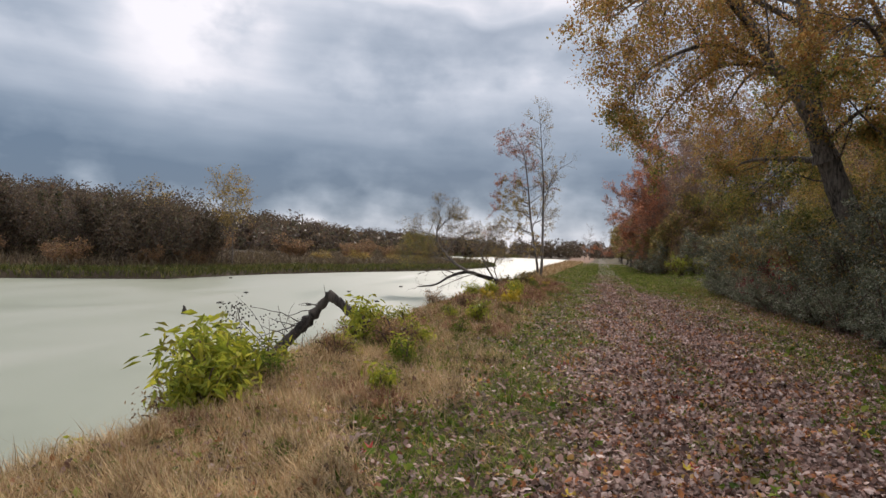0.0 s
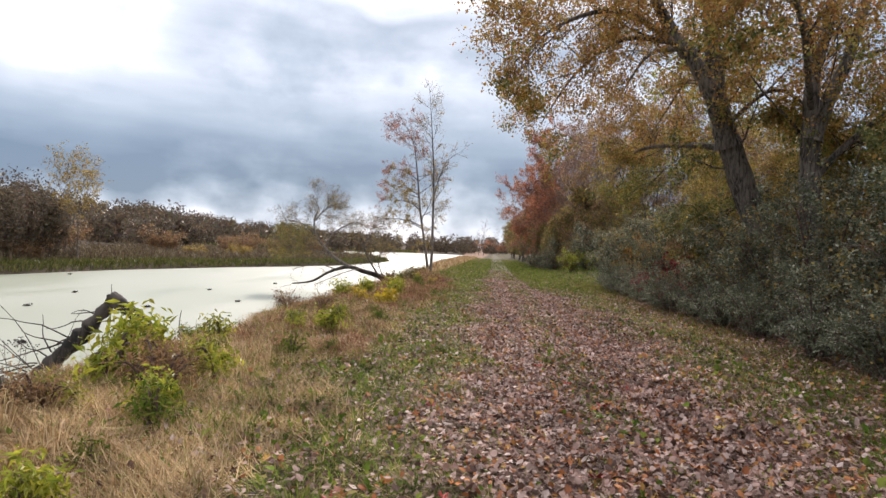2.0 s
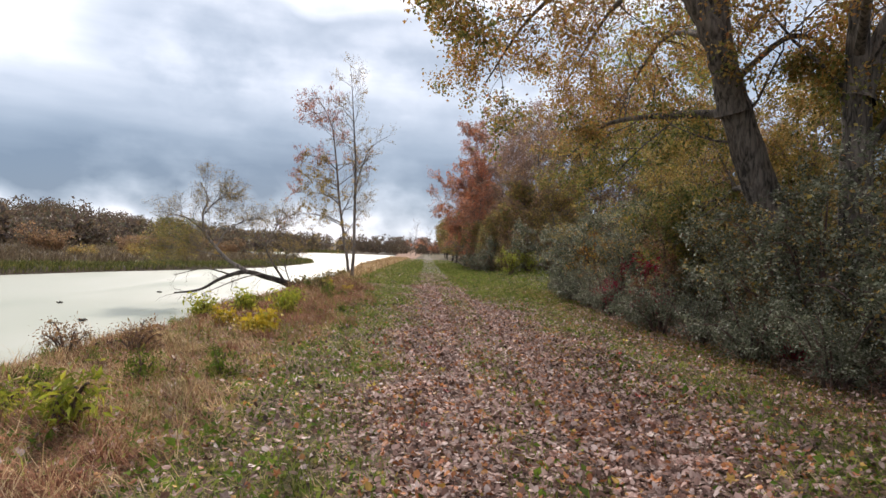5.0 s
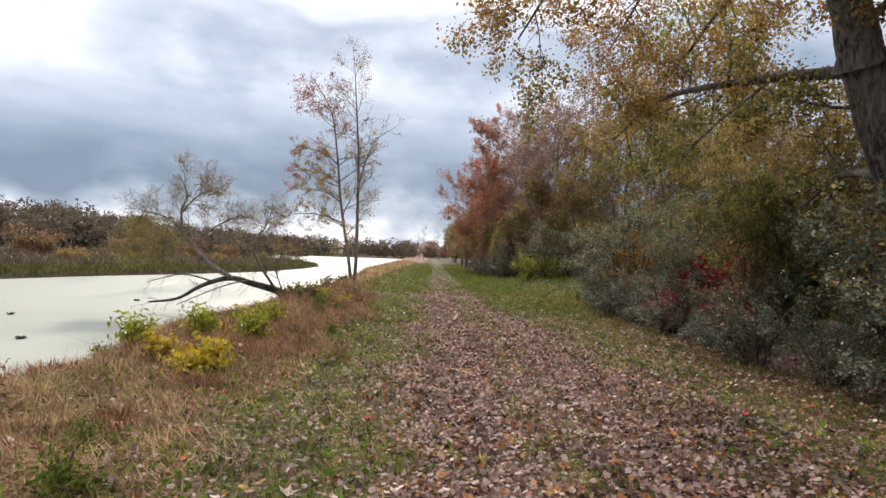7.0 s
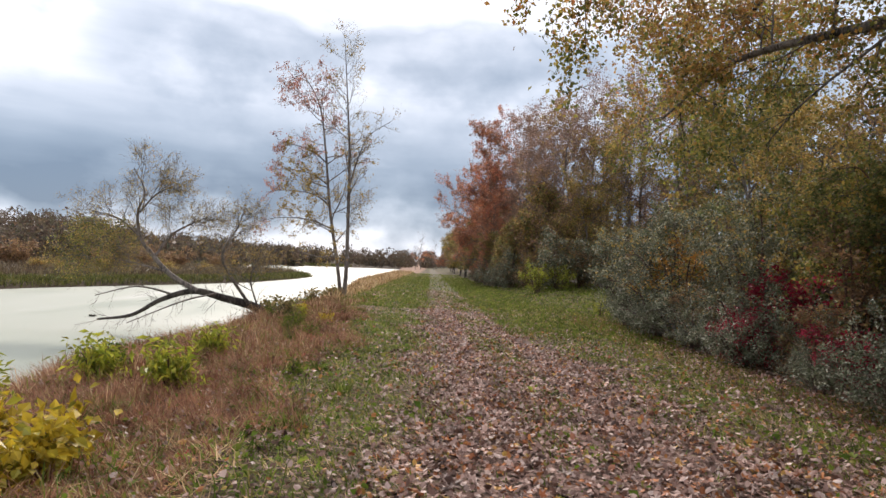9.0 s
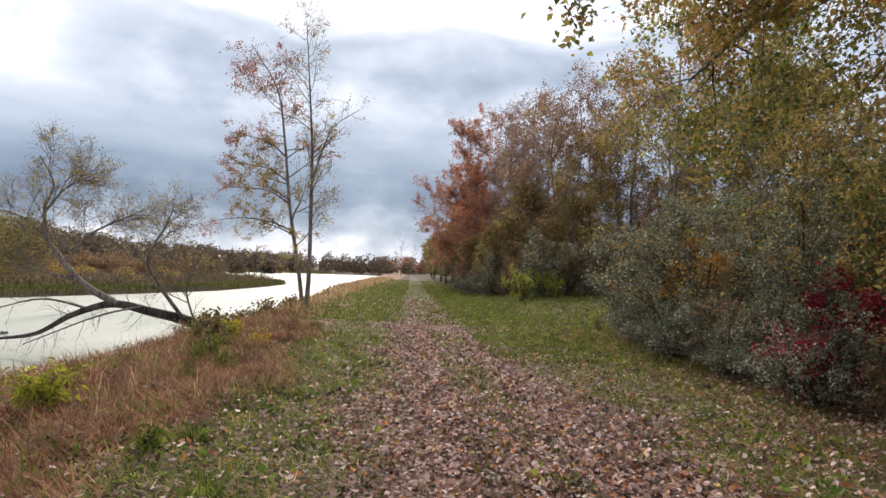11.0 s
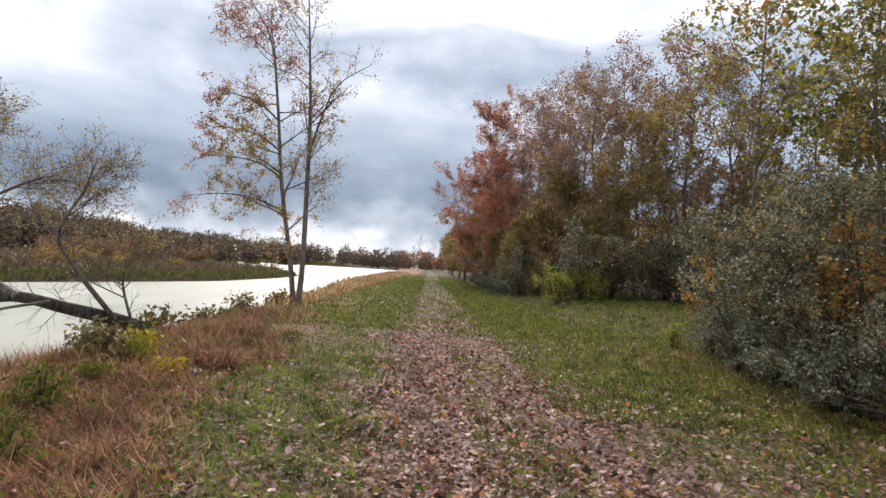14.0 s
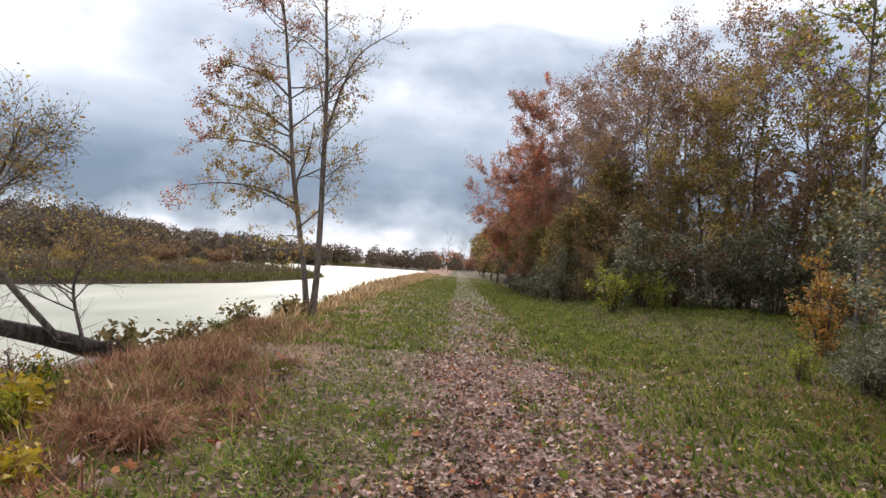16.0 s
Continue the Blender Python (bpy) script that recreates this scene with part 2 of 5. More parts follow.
L_OLIVE = leaf_material("silver_green_leaves", [(0, (0.06, 0.07, 0.04)), (0.45, (0.13, 0.145, 0.085)), (0.75, (0.215, 0.225, 0.145)), (0.93, (0.31, 0.315, 0.23)), (1, (0.4, 0.39, 0.32))], 0.5, 0.3, 0.35)
L_GREEN = leaf_material("dull_green_leaves", [(0, (0.075, 0.1, 0.035)), (0.6, (0.155, 0.18, 0.06)), (1, (0.29, 0.26, 0.09))])
L_CLOVER = leaf_material("clover_leaves", [(0, (0.055, 0.1, 0.012)), (0.5, (0.14, 0.2, 0.028)), (0.8, (0.24, 0.26, 0.05)), (1, (0.28, 0.21, 0.08))], 0.7, 0.35, 0.12)
L_LIME = leaf_material("yellow_green_leaves", [(0, (0.17, 0.21, 0.025)), (0.5, (0.32, 0.35, 0.04)), (0.8, (0.46, 0.43, 0.05)), (1, (0.16, 0.14, 0.03))], 0.45, 0.4)
L_YELLOW = leaf_material("yellow_leaves", [(0, (0.35, 0.24, 0.02)), (0.6, (0.52, 0.38, 0.03)), (1, (0.25, 0.24, 0.03))], 0.45, 0.4)
L_GOLD = leaf_material("ochre_leaves", [(0, (0.2, 0.14, 0.05)), (0.35, (0.36, 0.24, 0.075)), (0.7, (0.46, 0.34, 0.1)), (0.88, (0.25, 0.23, 0.07)), (1, (0.45, 0.22, 0.06))])
L_BROWN = leaf_material("russet_brown_leaves", [(0, (0.15, 0.095, 0.058)), (0.5, (0.27, 0.16, 0.09)), (0.85, (0.37, 0.22, 0.1)), (1, (0.23, 0.19, 0.075))])
L_DROOP = leaf_material("olive_brown_leaves", [(0, (0.1, 0.085, 0.04)), (0.5, (0.2, 0.17, 0.065)), (1, (0.3, 0.21, 0.09))])
L_ORANGE = leaf_material("orange_leaves", [(0, (0.34, 0.15, 0.04)), (0.5, (0.5, 0.26, 0.06)), (0.8, (0.44, 0.3, 0.08)), (1, (0.24, 0.2, 0.06))])
L_RED = leaf_material("red_orange_leaves", [(0, (0.34, 0.1, 0.06)), (0.4, (0.53, 0.18, 0.1)), (0.8, (0.57, 0.29, 0.13)), (1, (0.32, 0.18, 0.11))], 0.5, 0.5)
L_MAUVE = leaf_material("faded_red_leaves", [(0, (0.27, 0.12, 0.11)), (0.45, (0.45, 0.2, 0.17)), (0.8, (0.5, 0.29, 0.17)), (1, (0.33, 0.2, 0.14))])
L_CRIMSON = leaf_material("crimson_leaves", [(0, (0.2, 0.01, 0.03)), (0.6, (0.36, 0.02, 0.055)), (1, (0.45, 0.05, 0.07))])
L_PURPLE = leaf_material("purplish_brown_leaves", [(0, (0.17, 0.11, 0.085)), (0.6, (0.3, 0.195, 0.15)), (1, (0.4, 0.26, 0.17))], 0.5, 0.5)
L_PINE = leaf_material("needles", [(0, (0.03, 0.045, 0.021)), (0.6, (0.075, 0.083, 0.033)), (1, (0.15, 0.12, 0.045))])
L_FAR = leaf_material("far_woods_leaves", [(0, (0.07, 0.055, 0.046)), (0.35, (0.13, 0.092, 0.07)), (0.6, (0.12, 0.108, 0.065)), (0.85, (0.18, 0.115, 0.07)), (1, (0.09, 0.1, 0.062))])
L_LITTER = leaf_material("fallen_leaves_tan", [(0, (0.06, 0.035, 0.028)), (0.2, (0.17, 0.095, 0.07)), (0.42, (0.33, 0.21, 0.17)), (0.66, (0.43, 0.31, 0.26)), (0.77, (0.54, 0.43, 0.38)), (0.84, (0.3, 0.11, 0.05)), (0.95, (0.4, 0.17, 0.06)), (1, (0.42, 0.28, 0.07))], 0.55, 0.12, 0.22)
G_GREEN = leaf_material("turf_grass", [(0, (0.055, 0.09, 0.012)), (0.4, (0.135, 0.19, 0.026)), (0.75, (0.22, 0.24, 0.05)), (1, (0.3, 0.24, 0.11))], 0.75, 0.3, 0.1)
G_STRAW = leaf_material("dry_grass", [(0, (0.22, 0.14, 0.06)), (0.5, (0.47, 0.32, 0.165)), (0.8, (0.62, 0.47, 0.28)), (1, (0.27, 0.24, 0.08))], 0.75, 0.25, 0.12)
G_RUST = leaf_material("rusty_grass", [(0, (0.13, 0.058, 0.034)), (0.6, (0.27, 0.125, 0.07)), (1, (0.4, 0.23, 0.13))], 0.75, 0.25, 0.1)
G_REED = leaf_material("green_reeds", [(0, (0.05, 0.065, 0.014)), (0.6, (0.12, 0.13, 0.026)), (1, (0.2, 0.17, 0.06))], 0.55, 0.25)
G_SEDGE = leaf_material("brown_sedge", [(0, (0.085, 0.06, 0.035)), (0.6, (0.16, 0.115, 0.07)), (1, (0.2, 0.165, 0.085))], 0.6, 0.2)

# ---------- mesh helpers ----------


def mesh_from(name, verts, faces, mat, smooth=False):
    """A mesh from an (n, 3) array and an (m, k) array of faces."""
    me = bpy.data.meshes.new(name)
    verts, faces = np.asarray(verts, np.float32), np.asarray(faces, np.int32)
    k = faces.shape[1]
    me.vertices.add(len(verts))
    me.vertices.foreach_set("co", verts.ravel())
    me.loops.add(faces.size)
    me.loops.foreach_set("vertex_index", faces.ravel())
    me.polygons.add(len(faces))
    me.polygons.foreach_set("loop_start", np.arange(0, faces.size, k, dtype=np.int32))
    me.polygons.foreach_set("use_smooth", np.full(len(faces), smooth))
    me.update(calc_edges=True)
    me.materials.append(mat)
    return me


def part(name, me, parent, label=""):
    ob = new(name, me)
    ob.parent = parent
    return tagged(ob, label)


def thing(name, label, category, group="", kind="", at=(0, 0, 0)):
    ob = new(name)
    ob.location = at
    ob.empty_display_size = 0.3
    return tagged(ob, label, category, group, kind)


# leaf outlines: x across, y along, z up; triangles
LEAF = (np.array([[0, 0, 0], [0.34, 0.45, 0.1], [0, 1, -0.08], [-0.34, 0.45, 0.1]]), np.array([[0, 1, 2], [0, 2, 3]]))
BROAD = (np.array([[0, 0, 0.03], [0.36, 0.3, 0.16], [0.3, 0.72, 0.02], [0, 1, 0.14], [-0.3, 0.72, 0.1], [-0.36, 0.3, 0.0]]), np.array([[0, 1, 2], [0, 2, 3], [0, 3, 4], [0, 4, 5]]))
LANCE = (np.array([[0, 0, 0], [0.17, 0.4, 0.06], [0, 1, -0.2], [-0.17, 0.4, 0.06]]), np.array([[0, 1, 2], [0, 2, 3]]))
BLADE = (np.array([[-0.5, 0, 0], [0.5, 0, 0], [-0.38, 0.55, 0.0], [0.38, 0.55, 0.0], [0, 1, 0]]), np.array([[0, 1, 3], [0, 3, 2], [2, 3, 4]]))


def lobed_leaf():
    pts = [(0, 0.42, 0)]
    for i in range(10):
        a = -math.pi / 2 + i * math.pi / 5
        r = (0.16, 0.52, 0.3, 0.5, 0.3, 0.58, 0.3, 0.5, 0.3, 0.52)[i]
        pts.append((r * math.cos(a), 0.42 + r * math.sin(a), 0.12 * (r > 0.4) + 0.06 * math.sin(3 * i)))
    return np.array(pts), np.array([[0, i, i % 10 + 1] for i in range(1, 11)])


LOBED = lobed_leaf()


def turns(rng, n, tilt_mean, tilt_sd):
    """Random rotations: heading all round, the leaf tipped up from flat by about tilt_mean degrees, and rolled."""
    yaw = rng.uniform(0, 2 * np.pi, n)
    tilt = np.radians(rng.normal(tilt_mean, tilt_sd, n))
    roll = np.radians(rng.normal(0, tilt_sd, n))
    cy, sy, ct, st, cr, sr = np.cos(yaw), np.sin(yaw), np.cos(tilt), np.sin(tilt), np.cos(roll), np.sin(roll)
    o, i = np.zeros(n), np.ones(n)
    rz = np.stack([cy, -sy, o, sy, cy, o, o, o, i], 1).reshape(n, 3, 3)
    rx = np.stack([i, o, o, o, ct, -st, o, st, ct], 1).reshape(n, 3, 3)
    ry = np.stack([cr, o, sr, o, i, o, -sr, o, cr], 1).reshape(n, 3, 3)
    return rz @ rx @ ry


def strew(template, where, rot, size, wide=None):
    """Many copies of a small outline as one pair of arrays."""
    tv, tf = template
    n = len(where)
    v = np.repeat(tv[None], n, 0) * np.asarray(size)[:, None, None]
    if wide is not None:
        v[:, :, 0] = tv[None, :, 0] * np.asarray(wide)[:, None]
    v = np.einsum("nij,nkj->nki", rot, v) + where[:, None, :]
    f = tf[None] + (np.arange(n) * len(tv))[:, None, None]
    return v.reshape(-1, 3), f.reshape(-1, 3)


def join(pieces):
    vs, fs, at = [], [], 0
    for v, f in pieces:
        vs.append(v)
        fs.append(np.asarray(f) + at)
        at += len(v)
    return np.concatenate(vs), np.concatenate(fs)


def hair(rng, where, length, width, flat):
    """Fine thatch: one thin leaning sliver each."""
    n = len(where)
    a = rng.uniform(0, 2 * np.pi, n) * 0.5 + rng.uniform(0, 2 * np.pi, n) * 0.5
    el = np.abs(rng.normal(flat, 0.3, n))
    way = np.stack([np.cos(a) * np.cos(el), np.sin(a) * np.cos(el), np.sin(el)], 1) * length[:, None]
    side = np.stack([-np.sin(a), np.cos(a), np.zeros(n)], 1) * (width * 0.5)[:, None]
    v = np.stack([where - side, where + side, where + way], 1)
    return v.reshape(-1, 3), np.arange(n * 3).reshape(n, 3)


def bent_blades(rng, where, height, width, lean=0.35, droop=0.25):
    """Grass: three-step arching blades."""
    n = len(where)
    a, b = rng.uniform(0, 2 * np.pi, n), rng.uniform(0, 2 * np.pi, n)
    ln = np.abs(rng.normal(lean, lean * 0.6, n)) * height
    side = np.stack([np.cos(b), np.sin(b), np.zeros(n)], 1) * (width * 0.5)[:, None]
    out = np.stack([np.cos(a) * ln, np.sin(a) * ln, np.zeros(n)], 1)
    up = np.stack([np.zeros(n), np.zeros(n), height], 1)
    mid = where + up * 0.62 + out * 0.35
    tip = where + up * (1 - droop * rng.uniform(0, 1, n))[:, None] + out
    v = np.stack([where - side, where + side, mid - side * 0.8, mid + side * 0.8, tip], 1)
    f = BLADE[1][None] + (np.arange(n) * 5)[:, None, None]
    return v.reshape(-1, 3), f.reshape(-1, 3)


def tube(points, radii, sides):
    """A tapered limb along a line of points, as quads with a closed tip."""
    p, r = np.asarray(points, float), np.asarray(radii, float)
    d = np.gradient(p, axis=0)
    d /= np.linalg.norm(d, axis=1)[:, None] + 1e-9
    ref = np.where(np.abs(d[:, 2:3]) > 0.8, np.array([[1.0, 0, 0]]), np.array([[0, 0, 1.0]]))
    ref = np.repeat(ref[:1], len(p), 0) if len(p) < 4 else ref
    u = np.cross(d, ref)
    u /= np.linalg.norm(u, axis=1)[:, None] + 1e-9
    for i in range(1, len(u)):                       # no twist from ring to ring
        u[i] = u[i - 1] - d[i] * np.dot(u[i - 1], d[i])
        u[i] /= np.linalg.norm(u[i]) + 1e-9
    w = np.cross(d, u)
    a = np.arange(sides) * 2 * np.pi / sides
    v = p[:, None] + r[:, None, None] * (np.cos(a)[None, :, None] * u[:, None] + np.sin(a)[None, :, None] * w[:, None])
    k = np.arange(sides)
    quads = np.concatenate([np.stack([i * sides + k, i * sides + (k + 1) % sides, (i + 1) * sides + (k + 1) % sides, (i + 1) * sides + k], 1)
                            for i in range(len(p) - 1)])
    return v.reshape(-1, 3), quads


def curve_line(points, steps=5):
    """Catmull-Rom through a few control points."""
    p = [Vector(q) for q in points]
    p = [p[0] * 2 - p[1]] + p + [p[-1] * 2 - p[-2]]
    out = []
    for i in range(1, len(p) - 2):
        for s in range(steps):
            t = s / steps
            out.append(0.5 * ((2 * p[i]) + (p[i + 1] - p[i - 1]) * t + (2 * p[i - 1] - 5 * p[i] + 4 * p[i + 1] - p[i + 2]) * t * t
                              + (3 * p[i] - p[i - 1] - 3 * p[i + 1] + p[i + 2]) * t ** 3))
    out.append(p[-2])
    return np.array(out)


def limb_line(rng, start, way, length, steps, wander, pull):
    """A wandering limb; pull lifts (+) or drops (-) it as it goes."""
    p, d, pts = np.array(start, float), np.array(way, float), [np.array(start, float)]
    d /= np.linalg.norm(d)
    for _ in range(steps):
        d = d + rng.normal(0, wander, 3) + np.array([0, 0, pull])
        d /= np.linalg.norm(d)
        p = p + d * length / steps
        pts.append(p.copy())
    return np.array(pts)


def off_way(rng, d, angle):
    """A direction that stands off d by about angle degrees."""
    d = d / np.linalg.norm(d)
    r = rng.normal(0, 1, 3)
    r -= d * np.dot(r, d)
    r /= np.linalg.norm(r) + 1e-9
    a = radians(angle)
    return d * math.cos(a) + r * math.sin(a)


def branch_out(rng, line, radii, levels, wood, tips, depth=0):
    """Grow side branches on a line, level by level. levels: (count, length, angle, pull, from) each; wood collects tubes, tips the twig points."""
    if not levels:
        tips.append(line)
        return
    count, length, angle, pull, since = levels[0]
    for i in range(count):
        t = since + (1 - since) * (i + rng.uniform(0.1, 0.9)) / count
        f = t * (len(line) - 1)
        k = min(int(f), len(line) - 2)
        at = line[k] + (line[k + 1] - line[k]) * (f - k)
        way = off_way(rng, line[k + 1] - line[k], rng.normal(angle, 12))
        ln = length * rng.uniform(0.65, 1.25) * (1.15 - 0.5 * t)
        last = len(levels) == 1
        steps = 1 if last else 4
        sub = limb_line(rng, at, way, ln, steps, 0.16, pull)
        r0 = max(0.003, min(radii[k] * 0.6, ln * 0.014))
        rr = np.linspace(r0, r0 * 0.3, len(sub))
        wood.append((depth, tube(sub, rr, 3 if last or depth > 0 else 5)))
        branch_out(rng, sub, rr, levels[1:], wood, tips, depth + 1)


def leafage(rng, tips, per_metre, size, spread, template=LEAF, tilt=-15, keep=None, floor=-9.0):
    """Leaves along the twigs."""
    pts = []
    for line in tips:
        seg = np.linalg.norm(np.diff(line, axis=0), axis=1).sum()
        n = rng.poisson(per_metre * seg * rng.gamma(1.1, 0.9))
        if n:
            f = rng.uniform(0, len(line) - 1.001, n)
            k = f.astype(int)
            pts.append(line[k] + (line[k + 1] - line[k]) * (f - k)[:, None])
    p = np.concatenate(pts)
    p = p + rng.normal(0, spread, p.shape)
    p = p[p[:, 2] > floor]
    if keep is not None:
        p = p[keep(p)]
    n = len(p)
    return strew(template, p, turns(rng, n, tilt, 38), size * rng.uniform(0.6, 1.3, n))

# ---------- the lie of the land ----------
WATER_Z = -0.95
SHORE = ((-60, -4.3), (2, -4.6), (5, -5.0), (9, -5.15), (12, -5.3), (18, -5.5), (26, -5.8), (34, -6.2), (44, -5.9), (62, -6.7), (110, -7.5), (170, -9), (300, -14), (900, -14))
FAR_SHORE = ((-60, -44), (10, -36), (24, -29), (30, -24.3), (40, -23.8), (50, -21.8), (60, -18.9), (70, -16.6), (86, -16), (98, -16.4), (104, -24), (112, -52), (170, -60), (240, -40), (300, -13.9), (900, -13.9))
sx, sv = zip(*SHORE)
fx, fv = zip(*FAR_SHORE)


def smooth(a, lo, hi):
    t = np.clip((a - lo) / (hi - lo), 0, 1)
    return t * t * (3 - 2 * t)


def bumps(x, y):
    """Small uneven swells."""
    return (np.sin(x * 2.1 + 1.3 * np.sin(y * 0.7)) * np.sin(y * 1.7 + 0.8 * np.sin(x * 1.1)) * 0.5
            + np.sin(x * 4.7 + y * 2.3) * np.sin(y * 5.1 - x * 1.9) * 0.25 + np.sin(x * 0.6 + y * 0.35) * 0.5)


def height(x, y):
    """The ground's height at plan points."""
    x, y = np.asarray(x, float), np.asarray(y, float)
    near, far = np.interp(y, sx, sv), np.interp(y, fx, fv)
    wob = 0.35 * np.sin(y * 0.9) + 0.2 * np.sin(y * 2.3 + 1)
    brink = np.interp(y, (0, 24, 30, 45, 60), (1.7, 1.7, 2.8, 2.5, 1.6))
    z = -1.25 * smooth(-x, -near - brink + wob * 0.4, -near + 0.45 + wob * 0.4)     # the bank drops to the pond
    z = z - 0.8 * smooth(-x, -near + 0.5, -near + 4)
    z = z + 1.5 * smooth(-x, -far - 2.0, -far + 0.3)                             # and rises to the marsh
    z = np.where((y > 296), np.maximum(z, -0.45), z)
    z = z - 0.035 * np.exp(-((x - 0.45) / 0.28) ** 2) - 0.035 * np.exp(-((x - 1.85) / 0.3) ** 2)
    z = z + 0.05 * bumps(x, y) * smooth(np.abs(x - 1.2), 1.2, 2.6)
    z = z + 0.38 * smooth(x, 3.5, 6.5) * smooth(y, 35, 44)                       # a low rise by the clearing
    z = z + 0.25 * smooth(x, 5, 9)
    hill = 19 * smooth(-x, 75, 290) * (1 - 0.75 * smooth(y, 180, 620)) * smooth(-x + y * 0.3, 40, 200)
    back = 7 * smooth(y, 420, 900) + 6 * smooth(x, 150, 500)
    return z + hill + back


def spaced(*runs):
    out = []
    for a, b, step in runs:
        out.extend(np.arange(a, b, step))
    out.append(runs[-1][1])
    return np.array(out)


gx = spaced((-4000, -800, 400), (-800, -80, 24), (-80, -31, 2.5), (-31, -8, 0.6), (-8, 7, 0.17), (7, 14, 0.6), (14, 40, 3), (40, 160, 15), (160, 900, 90), (900, 4000, 500))
gy = spaced((-1500, -100, 200), (-100, -10, 8), (-10, 0, 1), (0, 46, 0.17), (46, 80, 0.5), (80, 130, 1.3), (130, 300, 6), (300, 900, 25), (900, 4500, 300))
X, Y = np.meshgrid(gx, gy)
nx, ny = len(gx), len(gy)
idx = np.arange(nx * ny).reshape(ny, nx)
quads = np.stack([idx[:-1, :-1], idx[:-1, 1:], idx[1:, 1:], idx[1:, :-1]], -1).reshape(-1, 4)
ground = new("ground", mesh_from("ground", np.stack([X, Y, height(X, Y)], -1).reshape(-1, 3), quads, M_GROUND, True))
tagged(ground, "earth lane with grassy verges and a bank down to the pond", "ground", kind="structure")
wy = spaced((-60, 300, 10))
wv = np.array([(x, y, WATER_Z) for y in wy for x in (-70, -40, -20, -3.2)])
wf = np.array([[i * 4 + j, i * 4 + j + 1, i * 4 + j + 5, i * 4 + j + 4] for i in range(len(wy) - 1) for j in range(3)])
tagged(new("water", mesh_from("water", wv, wf, M_WATER)), "still pond covered with pale green duckweed", "water", kind="structure")


def on_ground(x, y, lift=0.0):
    return np.stack([x, y, height(x, y) + lift], -1)


# ---------- litter and grass ----------
def sheet(name, label, category, pieces, mat):
    ob = new(name, mesh_from(name, *join(pieces), mat))
    return tagged(ob, label, category, kind="stuff")


rng = np.random.default_rng(11)


def scatter(rng, n, x0, x1, y0, y1, power=1.0):
    """Plan points, thicker towards the near end."""
    return rng.uniform(x0, x1, n), y0 + (y1 - y0) * rng.uniform(0, 1, n) ** power


def leaf_carpet(rng, n, size, template):
    x, y = scatter(rng, n, -0.7, 3.3, 1.5, 50, 1.35)
    right = np.interp(y, (0, 16, 21, 25, 30, 50), (2.75, 3.0, 2.6, 1.95, 1.65, 1.5))
    wob = 0.25 * np.sin(y * 1.3) + 0.18 * np.sin(y * 3.1 + x)
    inside = smooth(x, -0.6 + wob * 0.8, 0.25 + wob * 0.8) * smooth(-x, -right - 0.7 + wob, -right + 0.5 + wob)
    mid = 1 - 0.8 * np.exp(-((x - 1.15) / 0.25) ** 2) * (0.5 + 0.5 * np.sin(y * 0.8))
    fade = 1 - 0.75 * smooth(y, 27, 40)
    patch = 0.62 + 0.38 * np.sin(x * 3.3 + np.sin(y * 1.9) * 2) * np.sin(y * 2.3 + x)
    ok = rng.uniform(0, 1, n) < inside * mid * fade * patch
    x, y = x[ok], y[ok]
    p = on_ground(x, y, 0.012 + 0.02 * rng.uniform(0, 1, len(x)))
    return strew(template, p, turns(rng, len(x), 4, 24), size * rng.uniform(0.55, 1.35, len(x)))


def verge_leaves(rng, n, size, template):
    x, y = scatter(rng, n, -4.6, 6.5, 1.2, 45, 1.3)
    ok = rng.uniform(0, 1, n) < np.where(x > 1, 1.0, 0.62) * (1 - 0.9 * smooth(y, 21, 31))
    x, y = x[ok], y[ok]
    p = on_ground(x, y, 0.02 + 0.045 * rng.uniform(0, 1, len(x)))
    return strew(template, p, turns(rng, len(x), 8, 26), size * rng.uniform(0.5, 1.3, len(x)))


sheet("fallen_leaves", "dry tan and russet fallen leaves carpeting the lane", "leaves",
      [leaf_carpet(rng, 210000, 0.05, BROAD), leaf_carpet(rng, 26000, 0.062, LOBED), verge_leaves(rng, 90000, 0.05, BROAD), verge_leaves(rng, 12000, 0.062, LOBED)], L_LITTER)
def verge_grass(rng, n, x0, x1, y0, y1, h, w, power=1.4, thin=None, lean=0.5):
    x, y = scatter(rng, n, x0, x1, y0, y1, power)
    if thin is not None:
        ok = rng.uniform(0, 1, n) < thin(x, y)
        x, y = x[ok], y[ok]
    m = len(x)
    tuft = 0.7 + 0.5 * np.sin(x * 5 + 2 * np.sin(y * 3)) * np.sin(y * 4.3)
    far = 1 + smooth(y, 10, 60)
    return bent_blades(rng, on_ground(x, y, -0.005), h * rng.uniform(0.5, 1.3, m) * np.clip(tuft, 0.4, 1.3), w * rng.uniform(0.7, 1.3, m) * far, lean)


def patchy(x, y):
    return 0.45 + 0.55 * np.sin(x * 2.2 + 1.4 * np.sin(y * 1.1)) * np.sin(y * 1.6 + x * 0.7)


def ground_cover(rng, n, x0, x1, y0, y1, size, thin=None):
    """Flat little leaves of clover and weeds."""
    x, y = scatter(rng, n, x0, x1, y0, y1, 1.35)
    if thin is not None:
        ok = rng.uniform(0, 1, n) < thin(x, y)
        x, y = x[ok], y[ok]
    m = len(x)
    return strew(LEAF, on_ground(x, y, 0.01 + 0.05 * rng.uniform(0, 1, m)), turns(rng, m, 15, 30), size * rng.uniform(0.6, 1.4, m))


